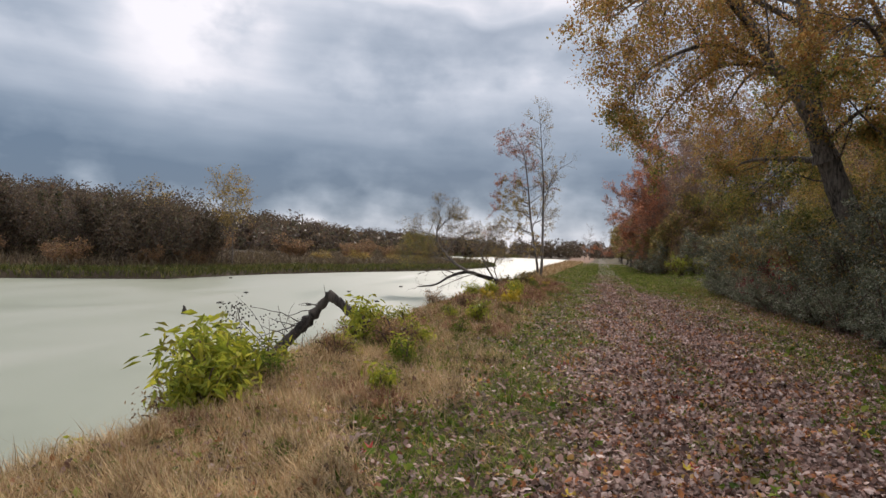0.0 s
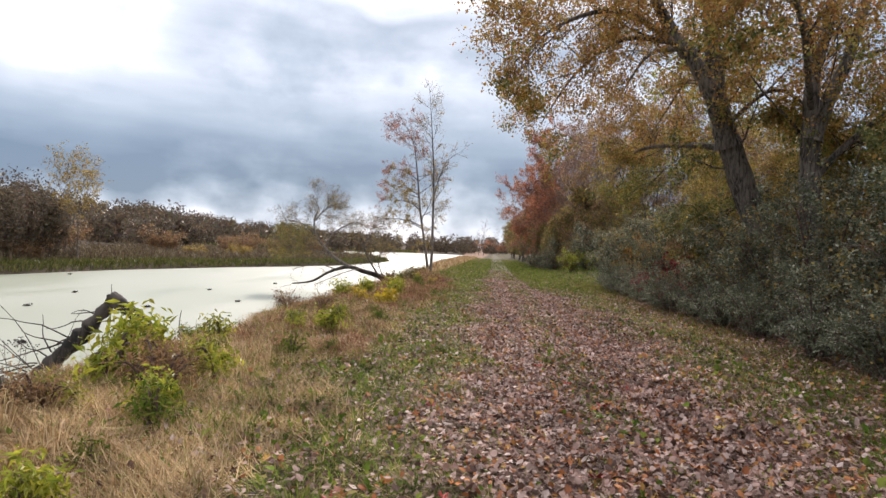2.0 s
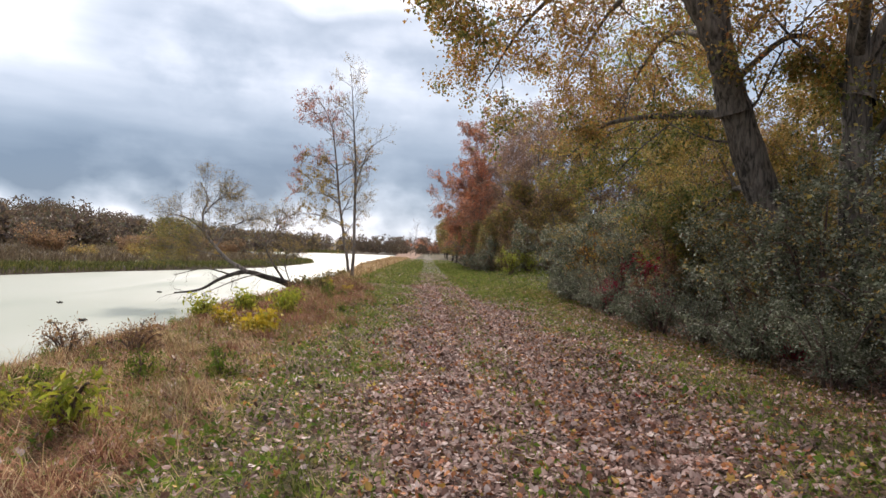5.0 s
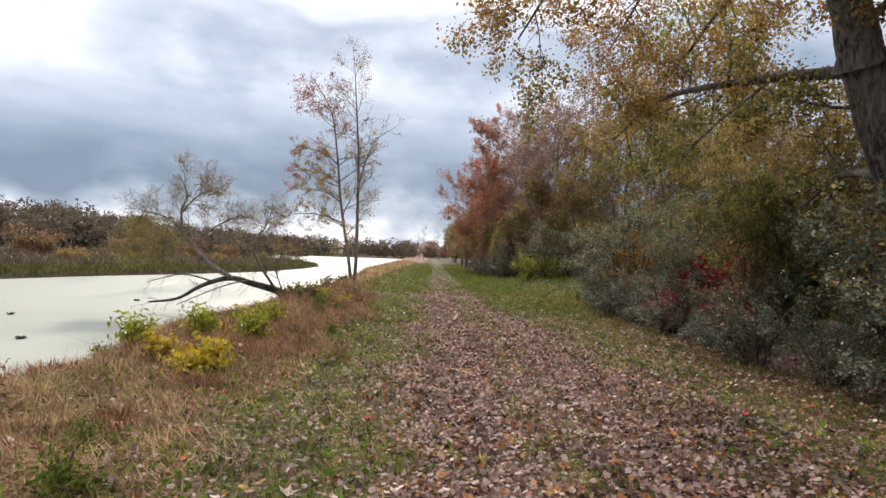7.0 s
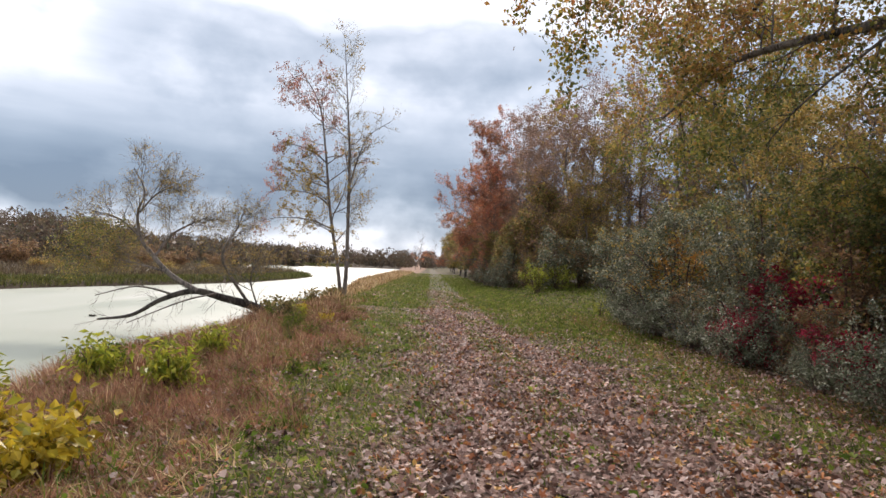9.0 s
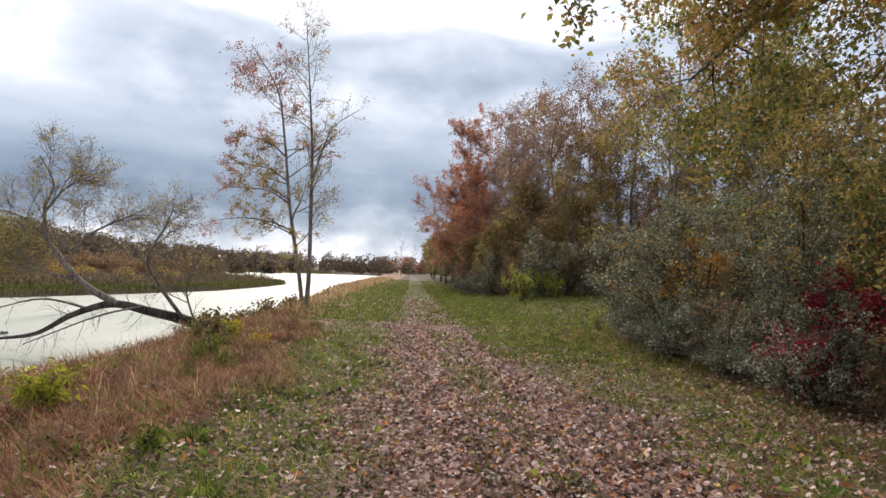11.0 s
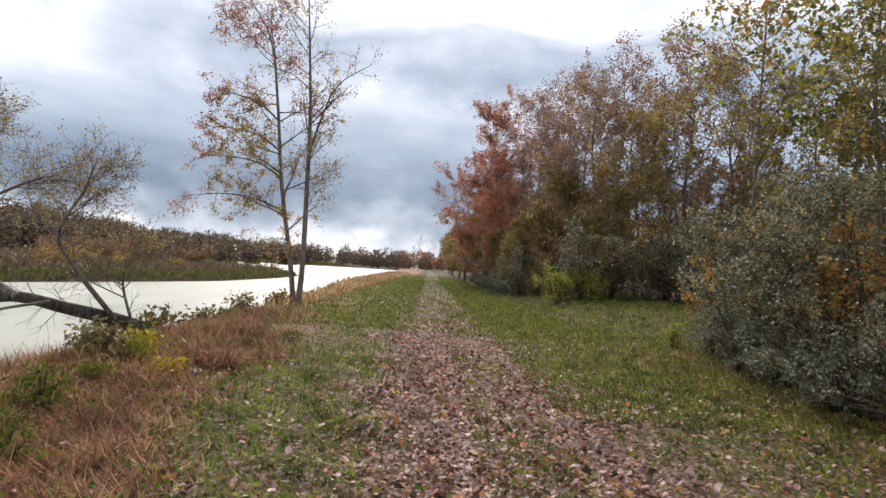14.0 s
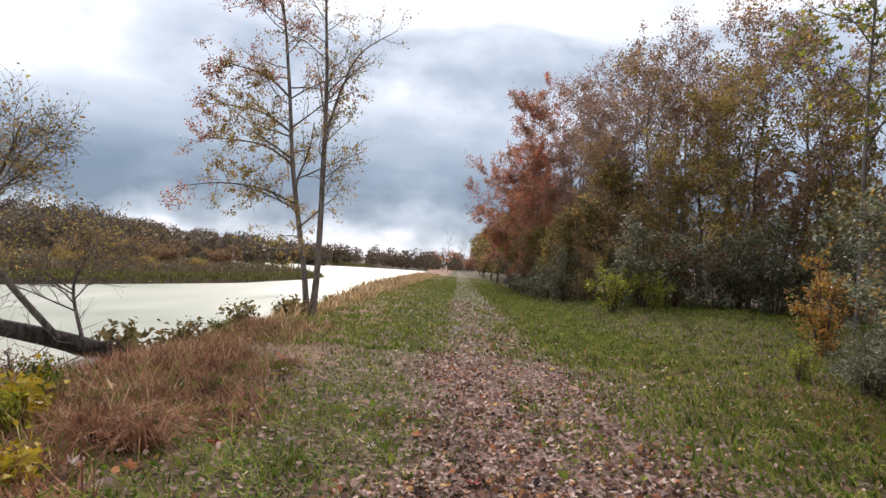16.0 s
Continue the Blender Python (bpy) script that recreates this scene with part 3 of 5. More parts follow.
def on_lane(x, y):
    """How far a spot belongs to the trodden lane; its edges wander."""
    w = 0.25 * np.sin(y * 1.3) + 0.2 * np.sin(y * 2.9 + 1) + 0.12 * np.sin(y * 7.1 + x * 3)
    return smooth(x, -0.75 + w, 0.35 + w) * smooth(-x, -3.1 + w, -1.9 + w)


def off_lane(x, y):
    lane = on_lane(x, y)
    return lane * 0.25 * (np.abs(x - 1.15) < 0.35) + (1 - lane) * (0.25 + 0.75 * np.clip(patchy(x, y), 0, 1))


def bank_side(x, y):
    """How far a spot belongs to the bank's dry grass rather than the mown verge."""
    edge = np.interp(y, (0, 12, 26, 31, 40), (0.75, 0.95, 1.05, 1.8, 3.2))
    return smooth(-x + 0.35 * np.sin(y * 1.1) + 0.25 * np.sin(y * 2.7 + x) - edge, 0.0, 0.8)


def thatch(rng, n, x0, x1, y0, y1, length, width, flat, keep):
    x, y = scatter(rng, n, x0, x1, y0, y1, 1.3)
    ok = rng.uniform(0, 1, n) < keep(x, y)
    x, y = x[ok], y[ok]
    m = len(x)
    heap = 0.10 * np.clip(np.sin(x * 3.1 + np.sin(y * 2.0)) * np.sin(y * 2.6 + x), 0, 1)
    return hair(rng, on_ground(x, y, heap * rng.uniform(0, 1, m)), length * rng.uniform(0.5, 1.2, m), width * rng.uniform(0.7, 1.3, m) * (1 + smooth(y, 8, 40)), flat)


sheet("turf", "short green grass on the verges of the lane", "grass",
      [verge_grass(rng, 54000, -3.6, 0.5, 1.5, 40, 0.10, 0.011, 1.5, thin=lambda x, y: off_lane(x, y) * (1 - 0.85 * bank_side(x, y)), lean=0.9),
       verge_grass(rng, 23000, 2.0, 5.2, 2, 40, 0.10, 0.011, 1.5, thin=off_lane, lean=0.9),
       verge_grass(rng, 22000, 0.75, 1.55, 2, 46, 0.075, 0.010, thin=lambda x, y: patchy(x * 0.7, y * 0.8) + 0.1),
       verge_grass(rng, 26000, 1.6, 13, 27, 60, 0.11, 0.016, 1.0),
       verge_grass(rng, 20000, -3.6, 4.5, 36, 120, 0.11, 0.02, 1.3, thin=lambda x, y: np.where((x > -0.1) & (x < 1.6), 0.3, 1))], G_GREEN)
sheet("short_grass", "close mat of short grass and moss on the verges", "grass",
      [thatch(rng, 95000, -3.4, 0.6, 1.8, 30, 0.075, 0.010, 0.6, lambda x, y: (1 - 0.8 * bank_side(x, y)) * (1 - 0.85 * on_lane(x, y))),
       thatch(rng, 56000, 1.9, 5.3, 2.5, 32, 0.075, 0.010, 0.6, lambda x, y: 1 - 0.85 * on_lane(x, y)),
       thatch(rng, 70000, 1.7, 14, 27, 50, 0.10, 0.017, 0.7, lambda x, y: 0.9),
       thatch(rng, 40000, -3.4, 4.4, 34, 90, 0.10, 0.02, 0.7, lambda x, y: np.where((x > 0) & (x < 1.5), 0.35, 1)),
       thatch(rng, 14000, 0.75, 1.55, 2.5, 30, 0.06, 0.009, 0.6, lambda x, y: np.clip(patchy(x * 0.7, y * 0.8), 0, 1))], G_GREEN)
sheet("ground_cover", "clover and small green weeds among the grass", "plants",
      [ground_cover(rng, 60000, -3.8, 5.0, 1.5, 32, 0.045, off_lane), ground_cover(rng, 6000, -3.0, 4.5, 2, 30, 0.08, off_lane)], L_CLOVER)
sheet("bank_weeds", "low green weeds and long grass among the dry grass of the bank", "plants",
      [ground_cover(rng, 22000, -5.2, -1.0, 8, 34, 0.055, lambda x, y: bank_side(x, y) * np.clip(patchy(x * 1.2 + 1, y * 0.8) + 0.1, 0, 1)),
       verge_grass(rng, 15000, -5.0, -0.8, 7, 36, 0.24, 0.008, 1.3, thin=lambda x, y: bank_side(x, y) * np.clip(patchy(x + 3, y * 0.9), 0, 1), lean=0.9)], L_CLOVER)
sheet("dry_grass", "matted straw-coloured dry grass along the bank", "grass",
      [thatch(rng, 60000, -5.0, -0.8, 1.5, 11, 0.26, 0.008, 0.5, lambda x, y: bank_side(x + 0.25, y)),
       thatch(rng, 120000, -5.6, -1.2, 1.0, 42, 0.24, 0.008, 0.35, lambda x, y: bank_side(x, y) * (1 - 0.65 * smooth(y, 13, 21))),
       thatch(rng, 34000, -2.8, 0.0, 1.5, 40, 0.13, 0.007, 0.3, lambda x, y: (0.25 + 0.7 * np.clip(patchy(x * 1.3 + 2, y), 0, 1)) * (1 - 0.8 * smooth(y, 19, 27))),
       thatch(rng, 45000, 2.6, 5.6, 2, 36, 0.14, 0.007, 0.3, lambda x, y: 0.75 * np.clip(patchy(x, y), 0, 1)),
       verge_grass(rng, 9000, -5.4, -2.4, 1.0, 42, 0.34, 0.006, 1.3, thin=lambda x, y: 0.7 * bank_side(x, y), lean=0.7),
       verge_grass(rng, 8000, -6.8, -3.0, 38, 130, 0.4, 0.025, 1.2, lean=0.6)], G_STRAW)
sheet("rusty_grass", "reddish-brown autumn grass on the bank", "grass",
      [thatch(rng, 42000, -4.9, -1.0, 19, 33, 0.34, 0.007, 0.35, lambda x, y: bank_side(x, y) * np.clip(patchy(x * 0.8 + 1, y * 0.6) + 0.45, 0, 1)),
       thatch(rng, 80000, -4.9, -1.4, 10, 37, 0.22, 0.008, 0.4, lambda x, y: bank_side(x, y) * np.clip(patchy(x * 0.6, y * 0.4) + 0.3, 0, 1)),
       thatch(rng, 16000, -4.4, -1.8, 2, 12, 0.22, 0.006, 0.4, lambda x, y: np.clip(patchy(x, y), 0, 1)),
       thatch(rng, 12000, 3.9, 5.6, 6, 33, 0.2, 0.007, 0.4, lambda x, y: 0.9),
       verge_grass(rng, 4000, -4.8, -2.0, 13, 36, 0.3, 0.006, 1.0, thin=lambda x, y: np.clip(patchy(x * 0.6, y * 0.4), 0, 1), lean=0.7)], G_RUST)


def marsh(rng, n, y0, y1, d0, d1, h, w, lean):
    y = rng.uniform(y0, y1, n)
    x = np.interp(y, fx, fv) - rng.uniform(d0, d1, n) ** 1.0
    return bent_blades(rng, on_ground(x, y, -0.1), h * rng.uniform(0.6, 1.25, n), w * rng.uniform(0.7, 1.3, n), lean)


sheet("reeds", "band of green reeds at the pond's far edge", "reeds",
      [marsh(rng, 30000, 10, 101, -0.4, 2.6, 0.42, 0.045, 0.35), marsh(rng, 3000, 100, 260, -0.5, 4, 1.3, 0.12, 0.2)], G_REED)
sheet("sedge", "brown sedge meadow beyond the reeds", "reeds",
      [marsh(rng, 30000, 5, 104, 1, 30, 0.9, 0.06, 0.4), marsh(rng, 6000, 100, 280, 3, 40, 1.4, 0.16, 0.3)], G_SEDGE)


# ---------- trees ----------
def wood_parts(ob, wood, bark, limb_name="limb", first_only=99, thin=1):
    """Each main limb is a part; the twigs beyond count are one joined rest."""
    main, rest = [w for d, w in wood if d == 0], [w for d, w in wood if d == 1] + [w for d, w in wood if d > 1][::thin]
    stem = ob.children[0]
    for w in main[:first_only]:
        part(limb_name, mesh_from(limb_name, *w, bark, True), stem)
    rest += main[first_only:]
    if rest:
        tagged(part("twig_tangle", mesh_from("twig_tangle", *join(rest), bark, True), ob), kind="stuff")


def finish_tree(name, label, category, at, trunk, wood, crowns, bark, group=""):
    """trunk: tubes; wood: (depth, tube); crowns: (arrays, material, label)."""
    ob = thing(name, label, category, group, at=at)
    for t in trunk:
        part("trunk", mesh_from("trunk", *t, bark, True), ob)
    wood_parts(ob, wood, bark)
    for arrays, mat, lab in crowns:
        part("crown", mesh_from("crown", *arrays, mat), ob, lab)
    return ob


def big_maple(seed, at, trunks, limbs, n_leaf, label):
    """trunks, limbs: (control points, first radius, last radius), from the foot."""
    rng = np.random.default_rng(seed)
    tubes, wood, tips = [], [], []
    for pts, r0, r1 in trunks:
        line = curve_line(pts, 6)
        rr = np.linspace(r0, r1, len(line)) * (1 + 0.06 * rng.normal(size=len(line)))
        rr[0] *= 1.35
        tubes.append(tube(line, rr, 14))
        branch_out(rng, line, rr, [(9, 2.8, 60, 0.05, 0.4), (7, 1.4, 50, -0.03, 0.2), (5, 0.65, 45, -0.1, 0.2)], wood, tips)
    for pts, r0, r1 in limbs:
        line = curve_line(pts, 6)
        rr = np.linspace(r0, r1, len(line))
        wood.append((0, tube(line, rr, 8)))
        branch_out(rng, line, rr, [(11, 1.9, 55, 0.0, 0.2), (6, 0.95, 50, -0.08, 0.15), (4, 0.5, 45, -0.15, 0.2)], wood, tips, 1)
    low = leafage(rng, tips, n_leaf * 2.0, 0.08, 0.12, LEAF, -25, lambda p: (p[:, 2] < 5.4) & (p[:, 2] > 1.4))
    high = leafage(rng, tips, n_leaf * 1.9, 0.082, 0.13, LEAF, -25, lambda p: (p[:, 2] >= 4.6))
    return finish_tree("maple_tree", label, "tree", at, tubes, wood,
                       [(high, L_MAPLE, "orange and yellow autumn leaves"), (low, L_MAPLE_GREEN, "green and ochre leaves")], M_BARK, "old maples by the lane")


big_maple(5, (7.7, 19.8, height(7.7, 19.8) - 0.1),
          [(((0.1, 0.0, 0), (-0.1, 0, 1.1), (-0.38, 0.0, 2.05), (-0.85, 0.1, 3.0), (-1.35, 0.15, 4.4), (-1.85, 0.0, 5.8), (-2.12, 0.0, 7.85), (-2.4, 0.2, 10.5), (-2.5, 0.3, 13.5)), 0.5, 0.1),
           (((-1.45, 0.1, 4.5), (-1.9, -0.1, 5.6), (-2.4, -0.1, 6.5), (-3.15, 0.0, 7.55), (-4.2, -0.2, 9.5), (-5.0, -0.3, 12)), 0.31, 0.06)],
          [(((-1.35, 0.3, 4.5), (-2.0, 2.4, 4.9), (-2.8, 4.5, 5.06), (-3.44, 5.9, 4.4)), 0.11, 0.02),
           (((-0.85, 0.2, 2.85), (-0.4, 1.9, 3.2), (0.05, 3.5, 3.12), (0.0, 4.8, 2.85)), 0.09, 0.02),
           (((-2.7, -0.1, 6.9), (-4.6, -1.0, 7.6), (-6.2, -1.7, 7.0), (-7.3, -1.8, 6.0)), 0.10, 0.015),
           (((-2.9, 0.0, 7.2), (-4.2, 1.0, 7.6), (-5.4, 1.8, 6.8), (-6.3, 2.3, 5.4)), 0.09, 0.015),
           (((-2.8, 0.1, 7.1), (-2.9, 3.0, 7.9), (-2.85, 5.6, 8.05), (-3.4, 7.2, 6.8)), 0.10, 0.015),
           (((-3.2, 0.0, 7.7), (-5.0, -2.4, 8.6), (-6.3, -4.2, 8.0), (-7.2, -5.2, 7.1)), 0.09, 0.015),
           (((-2.2, 0.0, 8.4), (-4.6, 0.4, 9.9), (-6.6, 0.2, 9.6), (-7.8, -0.2, 8.7)), 0.09, 0.015),
           (((-1.6, 0.1, 5.0), (-0.6, -0.4, 5.9), (0.3, -0.8, 5.2), (0.9, -1.0, 4.3)), 0.07, 0.015),
           (((-1.9, 0.1, 6.0), (-1.6, 3.5, 7.2), (-1.5, 6.5, 6.8), (-1.9, 9.0, 5.6)), 0.08, 0.015),
           (((-2.2, 0.0, 9.0), (-2.8, 3.0, 10.4), (-3.8, 5.4, 10.2)), 0.08, 0.015)],
          32, "tall maple with furrowed bark and thinning orange leaves")
big_maple(8, (7.65, 17.9, height(7.65, 17.9) - 0.1),
          [(((0.05, 0, 0), (-0.1, 0.1, 1.6), (-0.2, 0.1, 3.1), (-0.25, 0.1, 4.8), (-0.25, 0.1, 6.0), (0.05, 0.1, 7.3), (0.1, 0.3, 11)), 0.32, 0.07),
           (((-0.22, 0.1, 4.3), (0.15, 0.1, 5.4), (0.6, 0.1, 6.6), (1.1, 0.2, 9.0), (1.2, 0.4, 12)), 0.2, 0.05)],
          [(((-0.2, 0.1, 3.3), (0.5, 0.1, 4.2), (1.5, 0.0, 5.1), (2.6, 0.0, 5.6)), 0.10, 0.03),
           (((-0.25, 0.1, 5.0), (-1.4, -1.8, 6.2), (-2.4, -3.2, 6.6), (-3.2, -4.6, 6.2)), 0.09, 0.015),
           (((-0.2, 0.1, 6.2), (-1.8, -1.4, 8.0), (-3.4, -3.0, 8.6)), 0.08, 0.015)],
          23, "forked maple with dark trunk and yellow-brown leaves")


def young_tree():
    """Slim two-stemmed tree on the bank, red at its top and yellow below."""
    rng = np.random.default_rng(21)
    at = (-3.65, 39.8, float(height(-3.65, 39.8)) - 0.08)
    left = curve_line(((-0.06, 0, 0), (-0.28, 0, 1.4), (-0.72, -0.1, 3.8), (-1.03, -0.1, 6.2), (-1.45, 0, 8.2), (-2.5, 0, 9.8)), 6)
    right = curve_line(((0.06, 0, 0), (0.1, 0, 1.4), (0.05, -0.1, 4.2), (0.0, -0.2, 6.0), (-0.2, -0.2, 8.2), (-0.45, -0.2, 10.7)), 6)
    trunks = [tube(left, np.linspace(0.09, 0.012, len(left)), 8), tube(right, np.linspace(0.1, 0.012, len(right)), 8)]
    wood, tl, tr = [], [], []
    branch_out(rng, left, np.linspace(0.07, 0.012, len(left)), [(34, 1.9, 72, 0.02, 0.22), (9, 0.75, 45, 0.0, 0.15), (3, 0.32, 45, 0, 0.2)], wood, tl)
    branch_out(rng, right, np.linspace(0.07, 0.012, len(right)), [(30, 1.6, 52, 0.1, 0.3), (9, 0.7, 40, 0.05, 0.2), (3, 0.32, 45, 0, 0.2)], wood, tr)
    for z, reach, rise in ((2.9, 2.9, 0.0), (3.9, 2.3, 0.25), (4.7, 2.2, 0.35), (5.6, 2.0, 0.6)):
        sx0 = -0.25 - z * 0.12
        low = curve_line(((sx0, 0, z), (sx0 - reach * 0.3, -0.3, z + 0.3 + rise * 0.3), (sx0 - reach * 0.65, -0.4, z + 0.35 + rise * 0.5), (sx0 - reach, -0.6, z + 0.15 + rise)), 5)
        wood.append((0, tube(low, np.linspace(0.036, 0.007, len(low)), 5)))
        branch_out(rng, low, np.linspace(0.036, 0.007, len(low)), [(16, 0.8, 50, 0.0, 0.1), (7, 0.4, 45, 0, 0.2)], wood, tl, 1)
    fork = curve_line(((0.03, -0.1, 4.6), (0.3, 0, 5.8), (0.75, 0, 6.9), (1.7, 0, 7.6)), 5)
    wood.append((0, tube(fork, np.linspace(0.045, 0.008, len(fork)), 5)))
    branch_out(rng, fork, np.linspace(0.045, 0.008, len(fork)), [(10, 0.8, 45, 0.1, 0.3), (6, 0.4, 45, 0, 0.2)], wood, tr, 1)
    red = leafage(rng, tl, 28, 0.068, 0.05, LEAF, -25, lambda p: (p[:, 2] > 5.9 + 0.5 * np.sin(p[:, 0] * 7)) | (p[:, 0] < -2.7))
    yellow = leafage(rng, tl, 34, 0.068, 0.05, LEAF, -25, lambda p: (p[:, 2] <= 6.2 + 0.5 * np.sin(p[:, 0] * 7)) & (p[:, 0] > -2.9))
    sparse = leafage(rng, tr, 13, 0.065, 0.05, LEAF, -25)
    ob = thing("young_tree", "slender two-stemmed tree with sparse red and yellow leaves on the bank", "tree", at=at)
    for t in trunks:
        part("trunk", mesh_from("trunk", *t, M_BARK_GREY, True), ob)
    wood_parts(ob, wood, M_BARK_GREY)
    part("crown", mesh_from("crown", *red, L_MAUVE), ob, "thin faded red leaves")
    part("crown", mesh_from("crown", *yellow, L_GOLD), ob, "ochre yellow leaves")
    part("crown", mesh_from("crown", *sparse, L_GOLD), ob)


def leaning_tree():
    """Tree fallen out over the water, its branches turned up again."""
    rng = np.random.default_rng(31)
    at = (-4.9, 31.5, 0.0)
    main = curve_line(((0.5, 2.0, -0.5), (-0.15, 1.6, -0.26), (-0.55, 1.1, -0.04), (-1.15, 0.6, 0.16), (-1.8, 0.1, 0.34), (-2.7, 0.1, 0.05), (-3.5, 0.1, -0.42), (-4.5, 0.2, -0.6)), 6)
    r = np.linspace(0.17, 0.03, len(main))
    wood, tips = [], []
    limbs = [(((-1.7, 0.1, 0.34), (-2.5, 0.1, 0.78), (-3.12, 0.2, 1.36), (-3.46, 0.2, 1.82), (-3.56, 0.2, 2.5), (-3.4, 0.2, 3.1), (-3.75, 0.2, 3.75)), 0.085),
             (((-3.0, 0.2, 1.25), (-2.7, 0.5, 1.9), (-2.1, 0.6, 2.3), (-1.7, 0.7, 2.5)), 0.04),
             (((-0.5, 1.0, 0.0), (-0.92, 0.4, 0.85), (-1.0, -0.1, 1.45), (-0.6, -0.2, 2.15), (-0.4, -0.2, 2.75)), 0.05),
             (((-0.3, 1.3, -0.15), (-0.6, 1.4, 0.7), (-0.4, 1.5, 1.3)), 0.03),
             (((-3.45, 0.2, 1.8), (-4.2, 0.4, 2.3), (-5.1, 0.5, 2.5)), 0.04),
             (((-3.5, 0.2, 2.5), (-3.0, 0.0, 3.0), (-2.4, -0.1, 3.3)), 0.03),
             (((-2.6, 0.1, 0.85), (-3.6, -0.3, 1.1), (-4.9, -0.6, 1.2)), 0.035),
             (((-2.3, 0.1, 0.2), (-3.3, -0.1, 0.4), (-4.4, -0.2, 0.1)), 0.035),
             (((-1.2, 0.2, 0.3), (-1.8, -0.6, 0.1), (-3.0, -1.2, -0.5)), 0.03)]
    for i, (pts, r0) in enumerate(limbs):
        line = curve_line(pts, 5)
        rr = np.linspace(r0, 0.012, len(line))
        wood.append((0, tube(line, rr, 6)))
        branch_out(rng, line, rr, [(15, 1.05, 52, 0.04, 0.25), (10, 0.55, 45, 0.02, 0.15), (6, 0.28, 40, 0, 0.2)] if i < 7 else [(8, 0.6, 50, 0, 0.3), (5, 0.3, 45, 0, 0.2)], wood, tips, 1)
    branch_out(rng, main, r, [(30, 0.8, 60, 0.0, 0.15), (6, 0.4, 45, 0, 0.2)], wood, tips, 1)
    ob = thing("leaning_tree", "dark bare tree leaning out low over the pond", "tree", at=at)
    part("trunk", mesh_from("trunk", *tube(main, r, 10), M_BARK_DARK, True), ob)
    wood_parts(ob, wood, M_BARK_GREY)
    part("crown", mesh_from("crown", *leafage(rng, tips, 9, 0.042, 0.05, LEAF, -20, lambda p: p[:, 2] > 0.8), L_GOLD), ob, "few small ochre leaves")
    part("crown", mesh_from("crown", *leafage(rng, tips, 26, 0.045, 0.08, LEAF, -20, lambda p: (p[:, 2] > 0.5) & (p[:, 2] < 2.3) & (p[:, 0] < -3.7)), L_MAPLE_GREEN), ob, "yellow-green leaves")


young_tree()
leaning_tree()


def shrub(seed, tall, wide, leaf_mat, leaf=0.05, density=26, stems=11, bark=M_BARK_WARM, name="shrub", label="", category="shrub", group="", template=LEAF, tilt=0, mixed=None):
    """Many-stemmed shrub with leaves down to the ground."""
    rng = np.random.default_rng(seed)
    stalks, twigs, tips = [], [], []
    for _ in range(stems):
        a = rng.uniform(0, 2 * np.pi)
        out = wide * 0.5 * rng.uniform(0.2, 1.2)
        h = tall * rng.uniform(0.35, 1.1)
        line = curve_line(((0.12 * math.cos(a), 0.12 * math.sin(a), -0.05), (out * 0.4 * math.cos(a), out * 0.4 * math.sin(a), h * 0.5),
                           (out * 0.8 * math.cos(a), out * 0.8 * math.sin(a), h * 0.88), (out * 1.15 * math.cos(a), out * 1.15 * math.sin(a), h * 0.9)), 4)
        rr = np.linspace(0.028, 0.006, len(line))
        stalks.append(tube(line, rr, 5))
        branch_out(rng, line, rr, [(9, wide * 0.32, 60, -0.02, 0.05), (4, wide * 0.17, 50, -0.04, 0.1)], twigs, tips, 1)
    if category == "plant":
        twigs = twigs[::14]
    else:
        twigs = twigs[::2]
    ob = thing(name, label, category, group)
    for s in stalks:
        part("stem", mesh_from("stem", *s, bark, True), ob)
    if twigs:
        tagged(part("twig_tangle", mesh_from("twig_tangle", *join([w for d, w in twigs]), bark, True), ob), kind="stuff")
    part("foliage", mesh_from("foliage", *leafage(rng, tips, density, leaf, leaf * 0.8, template, tilt, floor=0.03), leaf_mat), ob)
    if mixed:
        part("vine", mesh_from("vine", *leafage(rng, tips, density * 0.09, leaf * 1.3, leaf, template, tilt, floor=0.03), mixed), ob, "yellowing vine leaves")
    return ob


def plant(ob, spots):
    """Put the first at the first spot, and copies at the others: x, y, turn, scale."""
    first = True
    for x, y, turn, s in spots:
        m = pose(x, y, float(height(x, y)) - 0.03, 0, 0, turn)
        if first:
            ob.matrix_basis, ob.scale = m, (s, s, s)
            first = False
        else:
            ob.scale = (s, s, s)
            copy_thing(ob, m)
    x, y, turn, s = spots[0]
    ob.matrix_basis, ob.scale = pose(x, y, float(height(x, y)) - 0.03, 0, 0, turn), (s, s, s)


G_SHRUB = "shrubs along the lane"
plant(shrub(41, 2.7, 2.6, L_OLIVE, 0.055, 78, 15, mixed=L_GOLD, label="dense silvery green shrub with small glossy leaves", group=G_SHRUB),
      [(6.4, 30.0, 0, 1.1), (6.4, 26.2, 80, 0.85), (7.0, 23.2, 200, 0.8), (6.4, 15.2, 130, 1.1), (6.1, 11.4, 300, 1.0), (6.6, 17.5, 20, 1.05), (6.7, 13.3, 240, 1.15), (6.8, 9.6, 70, 1.1), (7.2, 32.2, 30, 1.15), (7.0, 8.2, 10, 0.95), (7.8, 28.2, 150, 1.2), (6.2, 4.5, 220, 0.9), (7.2, 20.6, 60, 0.95), (8.4, 31.6, 260, 1.2)])
